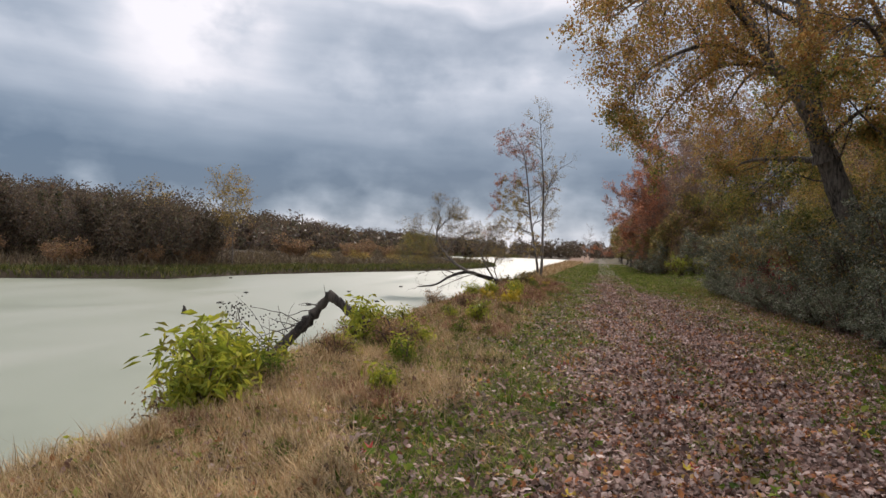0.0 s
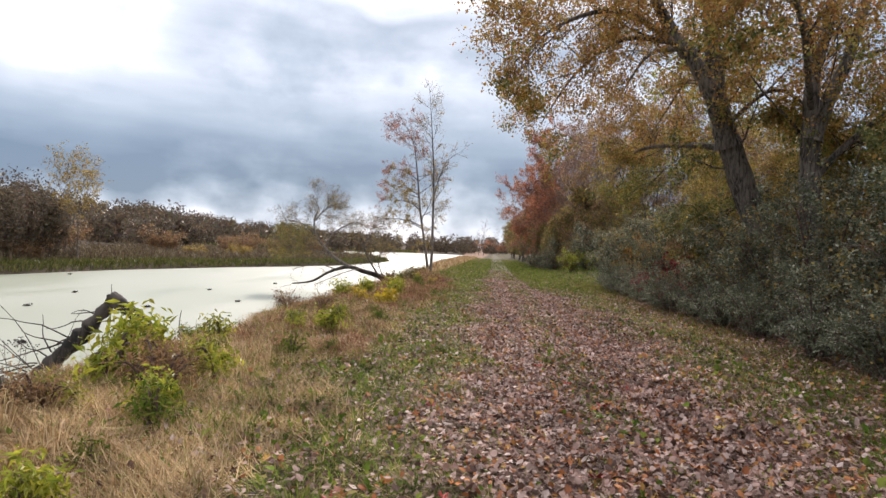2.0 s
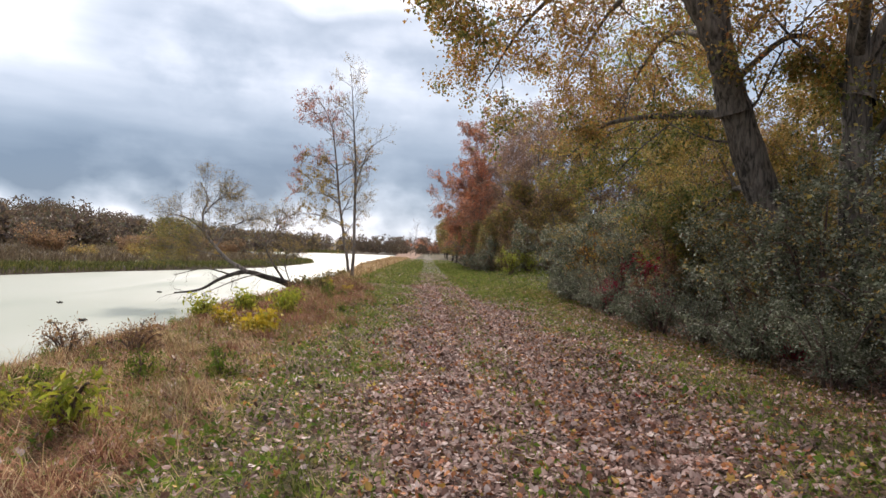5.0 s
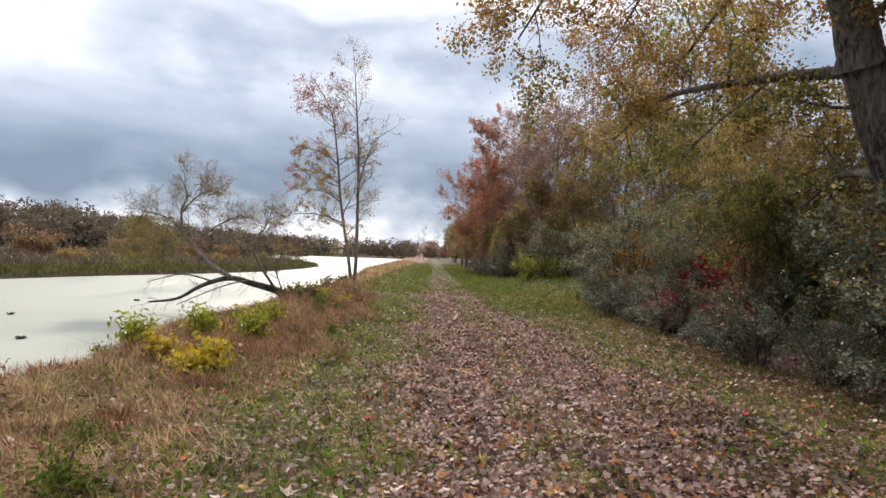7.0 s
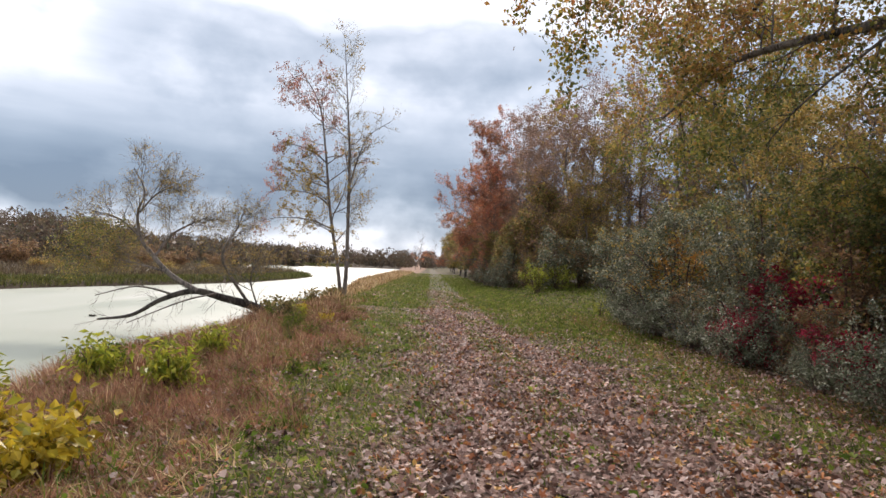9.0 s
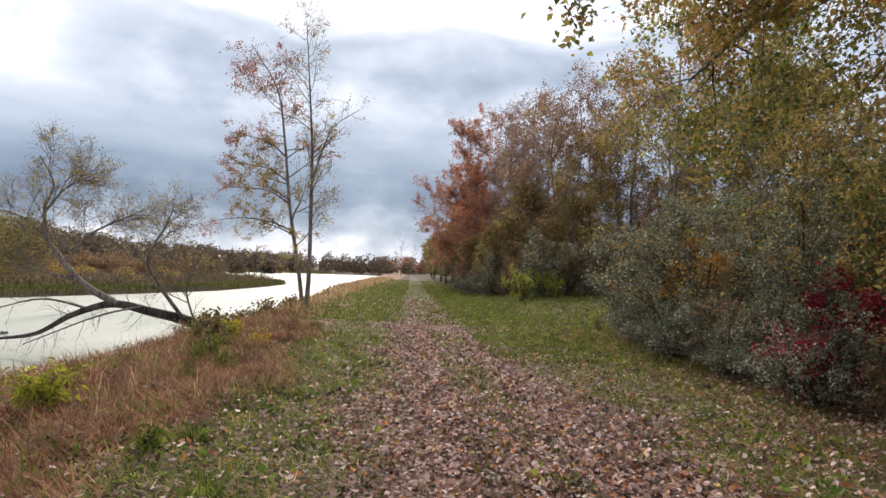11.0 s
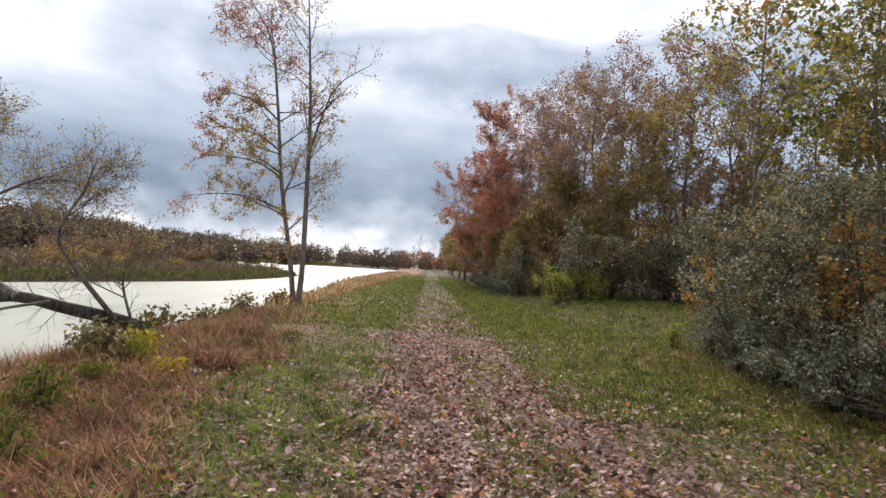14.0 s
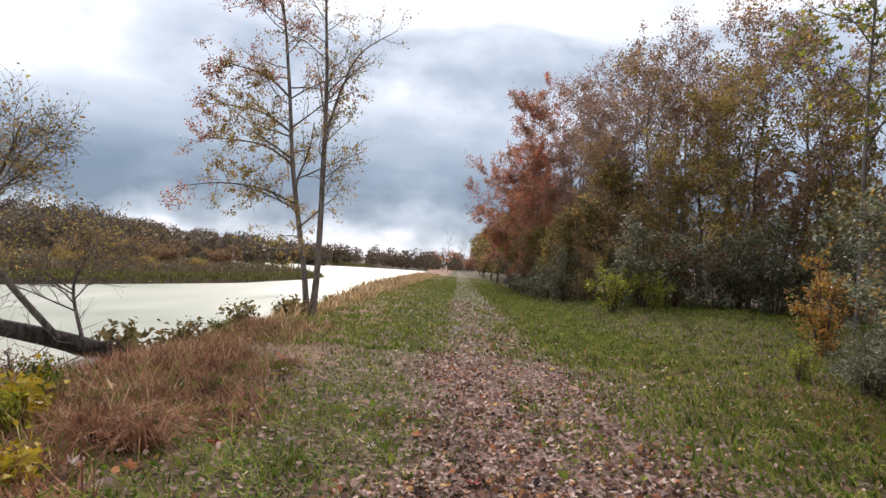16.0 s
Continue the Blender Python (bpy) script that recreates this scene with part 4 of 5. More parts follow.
plant(shrub(42, 1.5, 2.0, L_OLIVE, 0.055, 62, 12, label="low grey-green shrub with arching stems", group=G_SHRUB),
      [(5.3, 28.3, 0, 0.8), (5.2, 26.2, 90, 0.6), (5.25, 24.4, 45, 0.75), (5.1, 22.0, 200, 0.4), (5.15, 20.4, 260, 0.7), (5.1, 18.6, 120, 0.6), (5.2, 16.9, 10, 0.75), (5.15, 15.0, 170, 0.65), (5.2, 13.0, 70, 0.75), (5.2, 11.0, 230, 0.65), (5.3, 9.0, 20, 0.75), (5.4, 6.8, 300, 0.8), (5.5, 31.0, 190, 0.8), (6.0, 33.0, 60, 0.6), (5.4, 29.8, 40, 0.55), (5.4, 4.6, 10, 0.8)])
plant(shrub(43, 3.4, 3.0, L_GREEN, 0.07, 66, 12, mixed=L_GOLD, label="dull green shrub grown through with vines", group=G_SHRUB),
      [(7.7, 23.4, 0, 0.95), (7.6, 13.2, 70, 1.0), (8.6, 30.0, 210, 1.0), (8.6, 16.4, 160, 1.0), (8.4, 26.2, 100, 0.9)])
plant(shrub(44, 1.5, 1.5, L_CRIMSON, 0.07, 50, 9, label="crimson-leaved bush among the shrubs", group=G_SHRUB),
      [(5.4, 24.5, 0, 0.66), (5.8, 22.5, 100, 0.6), (6.5, 25.2, 200, 1.15), (6.0, 17.2, 40, 0.4)])
plant(shrub(45, 2.6, 2.0, L_BROWN, 0.07, 40, 10, mixed=L_GREEN, label="russet brown thicket with bare stems", group=G_SHRUB),
      [(6.7, 23.6, 0, 1.0), (6.9, 19.2, 120, 0.9), (7.4, 34.0, 200, 0.8), (5.7, 18.0, 40, 0.5), (5.6, 23.3, 80, 0.45), (5.8, 27.2, 300, 0.5), (6.6, 13.4, 10, 0.9), (7.8, 46.2, 30, 1.0), (9.8, 45.9, 100, 1.0), (11.8, 45.4, 160, 1.0), (13.9, 45.6, 220, 1.1), (16.2, 45.4, 280, 1.1), (5.6, 51.0, 50, 0.9)])
plant(shrub(46, 2.9, 3.2, L_OLIVE, 0.10, 32, 13, mixed=L_BROWN, label="broad dark grey-green shrub at the wood's edge", group=G_SHRUB),
      [(6.7, 46.2, 0, 0.95), (8.9, 45.2, 70, 0.8), (10.6, 44.6, 10, 0.95), (5.0, 60.0, 100, 0.8), (12.8, 44.4, 200, 0.85), (14.9, 44.6, 120, 1.0), (5.2, 53.5, 20, 0.75), (17.2, 44.4, 300, 0.95), (4.7, 66.0, 60, 0.7), (4.6, 71.5, 240, 0.7), (5.0, 57.0, 30, 0.6)])
plant(shrub(47, 1.6, 1.4, L_LIME, 0.085, 26, 8, mixed=L_GREEN, label="bright yellow-green bush at the wood's edge", group=G_SHRUB),
      [(5.55, 45.6, 0, 1.0), (6.6, 44.9, 90, 0.75), (5.6, 34.0, 200, 0.4), (9.0, 29.2, 10, 0.9)])

plant(shrub(48, 2.7, 1.5, L_ORANGE, 0.085, 34, 8, mixed=L_MAPLE_GREEN, label="orange-leaved sapling in front of the green shrubs", group=G_SHRUB),
      [(6.2, 29.1, 0, 0.95), (7.6, 36.8, 120, 0.8), (8.2, 21.6, 60, 1.1)])


def wood_tree(seed, tall, wide, leaf_mats, density, leaf=0.11, bark=M_BARK_GREY, base=0.15, lift=0.12, name="tree", label="", group="", trunk_r=0.1, angle=54, template=LEAF):
    """Slender woodland tree: a wavering stem, many rising branches, leaves in drifts."""
    rng = np.random.default_rng(seed)
    line = curve_line([(rng.normal(0, 0.03 * h), rng.normal(0, 0.03 * h), tall * h / 6) for h in range(7)], 4)
    rr = np.linspace(trunk_r, 0.012, len(line))
    wood, tips = [], []
    branch_out(rng, line, rr, [(20, wide * 0.6, angle, lift, base), (7, wide * 0.26, 45, 0.05, 0.12), (4, wide * 0.14, 40, 0.02, 0.15)], wood, tips)
    ob = thing(name, label, "tree", group)
    part("trunk", mesh_from("trunk", *tube(line, rr, 8), bark, True), ob)
    wood_parts(ob, wood, bark, "limb", 8, 2)
    for i, (mat, share) in enumerate(leaf_mats):
        part("crown", mesh_from("crown", *leafage(rng, tips, density * share, leaf, leaf * 0.9, template), mat), ob)
    return ob


G_WOOD = "trees of the wood beside the lane"
plant(wood_tree(61, 8, 4.4, [(L_GOLD, 0.9), (L_MAPLE_GREEN, 0.3)], 30, 0.11, M_BARK_GREY, 0.1, 0.04, label="bushy tree with ochre and brown leaves", group=G_WOOD),
      [(8.2, 25.4, 0, 0.6), (9.4, 22.0, 70, 0.66), (9.2, 29.5, 130, 0.66), (9.6, 15.0, 200, 0.66), (9.2, 10.5, 300, 0.7), (8.9, 18.6, 20, 0.62), (10.6, 25.6, 160, 0.75), (11.0, 19.0, 90, 0.75), (10.6, 47.2, 40, 1.0), (13.6, 47.6, 250, 1.0), (8.6, 48.4, 10, 0.75), (11.2, 12.2, 30, 0.8), (8.6, 21.6, 300, 0.5)])
plant(wood_tree(62, 9, 4.0, [(L_BROWN, 0.5), (L_PURPLE, 0.4), (L_GOLD, 0.2)], 26, 0.11, M_BARK_GREY, 0.12, 0.08, label="tree with thinning russet leaves", group=G_WOOD),
      [(10.2, 17.0, 0, 0.62), (9.8, 27.2, 100, 0.66), (8.0, 51.0, 30, 1.15), (6.6, 53.6, 80, 0.8), (9.9, 49.4, 250, 1.0), (14.6, 50.4, 10, 1.2), (12.0, 49.6, 160, 1.25), (16.5, 47.0, 60, 1.1), (8.5, 23.4, 200, 0.5)])
plant(wood_tree(63, 13.5, 5.6, [(L_PURPLE, 1.0)], 24, 0.12, M_BARK_GREY, 0.12, 0.16, label="tall tree with purplish bare twigs and few leaves", group=G_WOOD),
      [(8.0, 67.0, 0, 1.0), (8.2, 60.5, 110, 0.93), (10.8, 56.0, 210, 0.98), (13.2, 55.0, 60, 1.0), (16.0, 52.0, 300, 0.95), (6.6, 58.0, 20, 0.72), (7.0, 63.5, 70, 0.9), (9.4, 58.0, 170, 0.9), (9.6, 64.0, 250, 1.0), (7.6, 54.5, 120, 0.68), (12.2, 58.5, 10, 1.0)])
plant(wood_tree(64, 13, 8.0, [(L_RED, 0.65), (L_PURPLE, 0.6)], 52, 0.125, M_BARK_GREY, 0.08, 0.1, angle=64, label="tall tree with red-orange autumn leaves", group=G_WOOD),
      [(5.6, 69.5, 0, 0.98), (4.9, 63.5, 140, 0.5), (4.7, 74.0, 90, 0.8), (5.0, 71.0, 200, 0.72)])
plant(wood_tree(65, 6, 3.6, [(L_GREEN, 0.4), (L_GOLD, 0.55), (L_BROWN, 0.3)], 30, 0.17, M_BARK_DARK, 0.08, 0.06, label="small yellow-green tree at the wood's edge", group=G_WOOD),
      [(4.7, 78.0, 0, 0.9), (4.9, 84.0, 70, 0.9), (5.0, 66.5, 40, 0.6), (5.1, 61.5, 140, 0.6), (5.6, 55.5, 230, 0.7), (4.4, 91.0, 150, 0.95), (5.0, 99.0, 240, 1.0), (4.6, 108.0, 20, 1.0), (5.2, 118.0, 90, 1.1), (4.6, 130.0, 190, 1.1), (7.4, 52.6, 40, 0.9), (4.8, 145, 60, 1.2), (5, 162, 160, 1.3), (8, 88, 100, 1.5), (9, 105, 20, 1.6), (9, 125, 200, 1.6)])
plant(wood_tree(66, 13, 5.0, [(L_MAPLE_GREEN, 0.6), (L_LIME, 0.35)], 6, 0.2, M_BARK_GREY, 0.35, 0.12, label="slim tree with large yellowing lobed leaves", group=G_WOOD, trunk_r=0.075, template=LOBED),
      [(10.4, 40.2, 0, 1.0), (11.6, 36.6, 130, 0.95), (14.5, 40.0, 230, 1.05)])
plant(wood_tree(67, 7.5, 4.5, [(L_GREEN, 0.5), (L_GOLD, 0.5)], 26, 0.13, M_BARK_GREY, 0.1, 0.06, label="bushy olive and ochre tree", group=G_WOOD),
      [(10.6, 34.6, 0, 1.0), (13.6, 36.5, 90, 1.1), (12.6, 21.0, 30, 1.0)])
plant(wood_tree(68, 8, 4.0, [(L_PURPLE, 1.0)], 1.0, 0.1, M_BARK_GREY, 0.15, 0.12, label="far bare tree at the lane's end", group=G_WOOD),
      [(-3.0, 205, 0, 1.3), (1.2, 215, 90, 1.1), (-5, 225, 200, 1.0)])

# ---------- across the pond ----------


def spruce(seed, tall, mat, label):
    rng = np.random.default_rng(seed)
    wood, pts = [], []
    line = np.array([(0, 0, tall * i / 5) for i in range(6)])
    for i in range(70):
        h = tall * (0.12 + 0.86 * (i / 70))
        a = rng.uniform(0, 2 * np.pi)
        ln = (1 - i / 74) * tall * 0.24 * rng.uniform(0.7, 1.2)
        b = limb_line(rng, (0, 0, h), (math.cos(a), math.sin(a), -0.1), ln, 3, 0.08, -0.03)
        wood.append((1, tube(b, np.linspace(0.025, 0.006, 4), 3)))
        pts.append(b)
    ob = thing("conifer", label, "tree", "trees across the pond")
    part("trunk", mesh_from("trunk", *tube(line, np.linspace(0.14, 0.02, 6), 6), M_BARK_DARK, True), ob)
    wood_parts(ob, wood, M_BARK_DARK)
    part("crown", mesh_from("crown", *leafage(rng, pts, 40, 0.35, 0.12, LEAF, -20), mat), ob)
    return ob


plant(spruce(71, 8.5, L_PINE, "dark green conifer across the pond"),
      [(-32, 38, 0, 0.58), (-34.5, 37, 50, 0.62), (-37.5, 35.5, 90, 0.6), (-30.5, 39.5, 10, 0.52), (-42, 33, 20, 0.64), (-35.5, 41, 70, 0.55), (-39.5, 36, 200, 0.6), (-46, 30, 30, 0.62)])
plant(spruce(72, 7, L_PURPLE, "dark red conical tree across the pond"), [(-28.4, 38.6, 0, 0.55)])
plant(wood_tree(73, 9, 7.0, [(L_FAR, 1.2)], 10, 0.4, M_BARK_DARK, 0.08, 0.06, angle=66, label="brown-leaved tree across the pond", group="trees across the pond"),
      [(-29.5, 36.5, 0, 0.4), (-33, 33.5, 120, 0.42), (-37, 30, 200, 0.44), (-41, 27.5, 20, 0.44), (-46, 25, 10, 0.46), (-27, 38.5, 80, 0.34), (-31, 35, 60, 0.42), (-39, 33, 150, 0.46)])
plant(wood_tree(74, 11, 5.5, [(L_GOLD, 1.0)], 6, 0.2, M_BARK_GREY, 0.35, 0.1, label="spreading tall tree with thin yellowish crown across the pond", group="trees across the pond"),
      [(-25.8, 39.4, 0, 0.56), (-27.2, 40.2, 140, 0.6), (-31, 37, 40, 0.5)])
plant(shrub(75, 2.2, 3.4, L_BROWN, 0.2, 25, 7, label="brown brush in the marsh across the pond", group="marsh brush"),
      [(-27.5, 33, 0, 0.5), (-30, 29, 30, 0.6), (-26.8, 36.5, 60, 0.5), (-34, 27, 100, 0.6), (-38, 23, 150, 0.6), (-30, 72, 10, 0.9), (-34, 64, 200, 1.0), (-37, 52, 240, 0.9), (-29, 84, 20, 0.9), (-36, 90, 80, 1.0), (-32, 31, 300, 0.6), (-44, 22, 80, 0.7), (-28, 96, 20, 0.9), (-40, 100, 40, 1.0), (-36, 26, 210, 0.6), (-42, 60, 30, 1.0)])
plant(shrub(76, 1.2, 2.4, L_GOLD, 0.18, 22, 7, label="yellowish brush in the marsh across the pond", group="marsh brush"),
      [(-27, 66, 0, 0.9), (-25, 72, 80, 0.8), (-29, 61, 160, 0.8), (-24, 80, 20, 0.7), (-30, 75, 30, 0.8), (-47, 43, 0, 1.0)])


def far_woods(rng, n, zone, tall, leaf, per):
    """Distant trees as drifts of leaves on round-topped crowns, too far to tell apart."""
    x, y = zone(n)
    z = height(x, y)
    v = []
    for i in range(n):
        h = tall * rng.uniform(0.6, 1.25)
        q = rng.normal(0, 1, (per, 3))
        q /= np.linalg.norm(q, axis=1)[:, None]
        q *= rng.uniform(0.55, 1.0, (per, 1))
        v.append(np.array([x[i], y[i], z[i] + h * 0.52]) + q * np.array([h * 0.36, h * 0.36, h * 0.5]))
    p = np.concatenate(v)
    return strew(LEAF, p, turns(rng, len(p), 0, 50), leaf * rng.uniform(0.6, 1.4, len(p)))


rng = np.random.default_rng(81)
def treeline(n):
    y = rng.uniform(31, 54, n)
    return np.minimum(-0.78 * (y - 4) - rng.uniform(1, 26, n), -27.0), y


sheet("far_woods", "wooded hills in dull autumn brown beyond the marsh", "woods",
      [far_woods(rng, 620, lambda n: (rng.uniform(-400, -85, n), rng.uniform(60, 480, n)), 9.5, 0.85, 200),
       far_woods(rng, 240, lambda n: (rng.uniform(-140, 25, n), rng.uniform(280, 400, n)), 8, 0.85, 200),
       far_woods(rng, 110, treeline, 4.6, 0.15, 750),
       far_woods(rng, 170, lambda n: (rng.uniform(-110, -50, n), rng.uniform(62, 170, n)), 4.6, 0.6, 120),
       far_woods(rng, 90, lambda n: (rng.uniform(-75, -42, n), rng.uniform(104, 260, n)), 5, 1.2, 110),
       far_woods(rng, 130, lambda n: (rng.uniform(10, 60, n), rng.uniform(70, 300, n)), 10, 1.2, 150),
       far_woods(rng, 80, lambda n: (rng.uniform(16, 45, n), rng.uniform(-10, 70, n)), 9, 0.7, 220)], L_FAR)

# ---------- the bank's plants and dead wood ----------
G_BANK = "wild plants on the bank"
plant(shrub(91, 1.15, 0.9, L_LIME, 0.25, 12, 12, bark=M_BARK_WARM, name="wild_plant", label="leafy yellow-green wild plant on the bank", category="plant", group=G_BANK, template=LANCE, tilt=-20),
      [(-4.3, 6.3, 0, 0.8), (-4.0, 5.85, 80, 0.62), (-3.5, 5.1, 20, 0.62), (-3.3, 4.7, 140, 0.45), (-3.75, 5.5, 250, 0.5), (-3.5, 9.1, 40, 0.5), (-3.15, 9.6, 120, 0.2), (-2.6, 20.3, 60, 0.42), (-3.5, 20.6, 10, 0.4), (-2.9, 22.4, 140, 0.36), (-3.9, 19.4, 70, 0.4), (-3.9, 4.0, 30, 0.26), (-2.0, 5.7, 50, 0.26), (-2.4, 7.5, 10, 0.28), (-3.0, 28.2, 90, 0.28)])
plant(shrub(92, 0.8, 0.95, L_YELLOW, 0.24, 11, 9, bark=M_BARK_WARM, name="wild_plant", label="bright yellow bush on the bank", category="plant", group=G_BANK, template=LEAF, tilt=-15),
      [(-2.55, 18.1, 0, 0.44), (-2.45, 17.6, 100, 0.36), (-3.2, 18.7, 200, 0.34), (-2.3, 27.3, 30, 0.26), (-3.2, 28.6, 10, 0.36)])
plant(shrub(93, 0.75, 0.9, L_CLOVER, 0.13, 20, 11, bark=M_BARK_WARM, name="wild_plant", label="dull green weeds on the bank", category="plant", group=G_BANK, template=LANCE, tilt=-10),
      [(-3.3, 5.9, 0, 0.34), (-3.9, 11.2, 50, 0.34), (-3.2, 10.2, 110, 0.25), (-4.7, 16.2, 20, 0.34), (-3.3, 13.5, 210, 0.25), (-4.4, 19.6, 10, 0.34), (-3.7, 22.8, 90, 0.29), (-2.7, 26.9, 10, 0.29), (-4.9, 28.2, 60, 0.29), (-4.3, 35.6, 30, 0.34), (-4.6, 44.6, 70, 0.38), (-5.2, 49.6, 10, 0.42), (-4.8, 37.8, 130, 0.34)])
plant(shrub(94, 0.9, 0.8, L_BROWN, 0.08, 22, 10, bark=M_BARK_WARM, name="wild_plant", label="dried brown seed-headed weeds on the bank", category="plant", group=G_BANK, template=LANCE, tilt=10),
      [(-3.4, 15.6, 0, 0.61), (-4.0, 15.2, 80, 0.61), (-4.6, 10.4, 20, 0.54), (-3.2, 7.3, 190, 0.54), (-4.2, 5.4, 10, 0.7), (-2.6, 7.9, 60, 0.7), (-2.9, 8.6, 160, 0.6), (-4.1, 10.0, 220, 0.6), (-5.1, 23.4, 40, 0.61), (-4.6, 30.6, 60, 0.68), (-5.2, 32.4, 160, 0.68), (-3.9, 39.4, 20, 0.54), (-5.4, 40.5, 100, 0.68)])

plant(shrub(97, 0.95, 0.9, L_DROOP, 0.17, 9, 9, bark=M_BARK_WARM, name="wild_plant", label="weed with large drooping olive-brown leaves by the leaning trunk", category="plant", group=G_BANK, template=LEAF, tilt=-45),
      [(-5.0, 33.4, 0, 0.85), (-3.2, 28.0, 200, 0.5), (-4.6, 34.6, 70, 0.6), (-4.3, 36.6, 140, 0.6), (-4.2, 39.6, 10, 0.7)])


def stone(at, size):
    """Half-sunk weathered stone."""
    rng = np.random.default_rng(98)
    bm = bmesh.new()
    bmesh.ops.create_icosphere(bm, subdivisions=3, radius=1.0)
    for v in bm.verts:
        d = v.co.normalized()
        v.co = d * (1 + 0.12 * math.sin(4 * d.x + 2) * math.sin(5 * d.y + 1) + 0.03 * rng.normal())
        v.co = Vector((v.co.x * size[0], v.co.y * size[1], v.co.z * size[2]))
    me = bpy.data.meshes.new("stone")
    bm.to_mesh(me)
    bm.free()
    me.materials.append(M_STONE)
    ob = tagged(new("stone", me), "pale weathered stone half sunk in the bank", "stone")
    ob.location = (*at, float(height(*at)) + size[2] * 0.35)


stone((-4.0, 31.0), (0.24, 0.17, 0.12))


def tussock(seed, n, length, mat, label, lean):
    """A clump of arching grass from one crown."""
    rng = np.random.default_rng(seed)
    a, r = rng.uniform(0, 2 * np.pi, n), 0.10 * np.sqrt(rng.uniform(0, 1, n))
    where = np.stack([r * np.cos(a), r * np.sin(a), np.full(n, -0.04)], 1)
    h = length * rng.uniform(0.5, 1.15, n)
    out = np.abs(rng.normal(lean, lean * 0.45, n)) * h
    side = np.stack([-np.sin(a), np.cos(a), np.zeros(n)], 1) * 0.0042
    way = np.stack([np.cos(a), np.sin(a), np.zeros(n)], 1) * out[:, None]
    up = np.stack([np.zeros(n), np.zeros(n), h], 1)
    mid, tip = where + up * 0.75 + way * 0.4, where + up * rng.uniform(0.35, 0.95, n)[:, None] + way
    v = np.stack([where - side, where + side, mid - side, mid + side, tip], 1).reshape(-1, 3)
    f = (BLADE[1][None] + (np.arange(n) * 5)[:, None, None]).reshape(-1, 3)
    ob = thing("grass_tussock", label, "grass", "grass tussocks on the bank")
    part("blade_clump", mesh_from("blade_clump", v, f, mat), ob)
    return ob


def along(seed, n, x0, x1, y0, y1, s0, s1, power=1.0):
    rng = np.random.default_rng(seed)
    return [(float(rng.uniform(x0, x1)), float(y0 + (y1 - y0) * rng.uniform(0, 1) ** power), float(rng.uniform(0, 360)), float(rng.uniform(s0, s1))) for _ in range(n)]


plant(tussock(101, 210, 0.36, G_STRAW, "arching clump of straw-coloured grass on the bank", 1.0), along(1, 60, -4.6, -1.8, 3.6, 17, 0.45, 0.8, 1.2))
plant(tussock(102, 210, 0.32, G_RUST, "drooping clump of rusty brown grass on the bank", 1.2), along(2, 70, -4.6, -1.7, 4, 33, 0.5, 1.0, 1.0))
plant(tussock(103, 130, 0.3, G_GREEN, "clump of long green grass on the bank", 0.9), along(3, 40, -4.2, -0.8, 3, 34, 0.4, 0.8, 1.2))
plant(shrub(104, 0.42, 0.4, L_LIME, 0.10, 30, 7, bark=M_BARK_WARM, name="wild_plant", label="small yellow-green weed on the bank", category="plant", group=G_BANK, template=LANCE, tilt=-15),
      along(4, 8, -4.4, -2.3, 5, 13, 0.5, 1.15, 1.2))
plant(shrub(105, 0.5, 0.45, L_CLOVER, 0.09, 30, 8, bark=M_BARK_WARM, name="wild_plant", label="small green weed on the bank", category="plant", group=G_BANK, template=LANCE, tilt=-15),
      along(5, 30, -4.8, -1.6, 3.5, 30, 0.35, 0.75, 1.2))


def seed_plant(seed):
    """Tall stalks that carry round dark seed heads."""
    rng = np.random.default_rng(seed)
    ob = thing("wild_plant", "tall dry stalks with round dark seed heads at the water's edge", "plant", G_BANK)
    knob = (np.array([(1, 0, 0), (-1, 0, 0), (0, 1, 0), (0, -1, 0), (0, 0, 1), (0, 0, -1)]) * 1.0,
            np.array([[0, 2, 4], [2, 1, 4], [1, 3, 4], [3, 0, 4], [2, 0, 5], [1, 2, 5], [3, 1, 5], [0, 3, 5]]))
    for _ in range(5):
        line = limb_line(rng, (rng.normal(0, 0.12), rng.normal(0, 0.12), -0.05), (rng.normal(0, 0.2), rng.normal(0, 0.2), 1), rng.uniform(0.9, 1.3), 6, 0.06, 0)
        part("stalk", mesh_from("stalk", *tube(line, np.linspace(0.006, 0.003, len(line)), 5), M_BARK_WARM, True), ob)
        p = line[-1] + rng.normal(0, 1, (16, 3)) * (0.09, 0.09, 0.05)
        tagged(part("seed_head", mesh_from("seed_head", *strew(knob, p, turns(rng, 16, 0, 40), np.full(16, 0.013)), M_BARK_DARK), ob), kind="stuff")
    return ob


plant(seed_plant(111), [(-4.1, 6.7, 0, 1.0), (-4.5, 6.0, 130, 1.0), (-4.3, 8.4, 40, 0.6)])


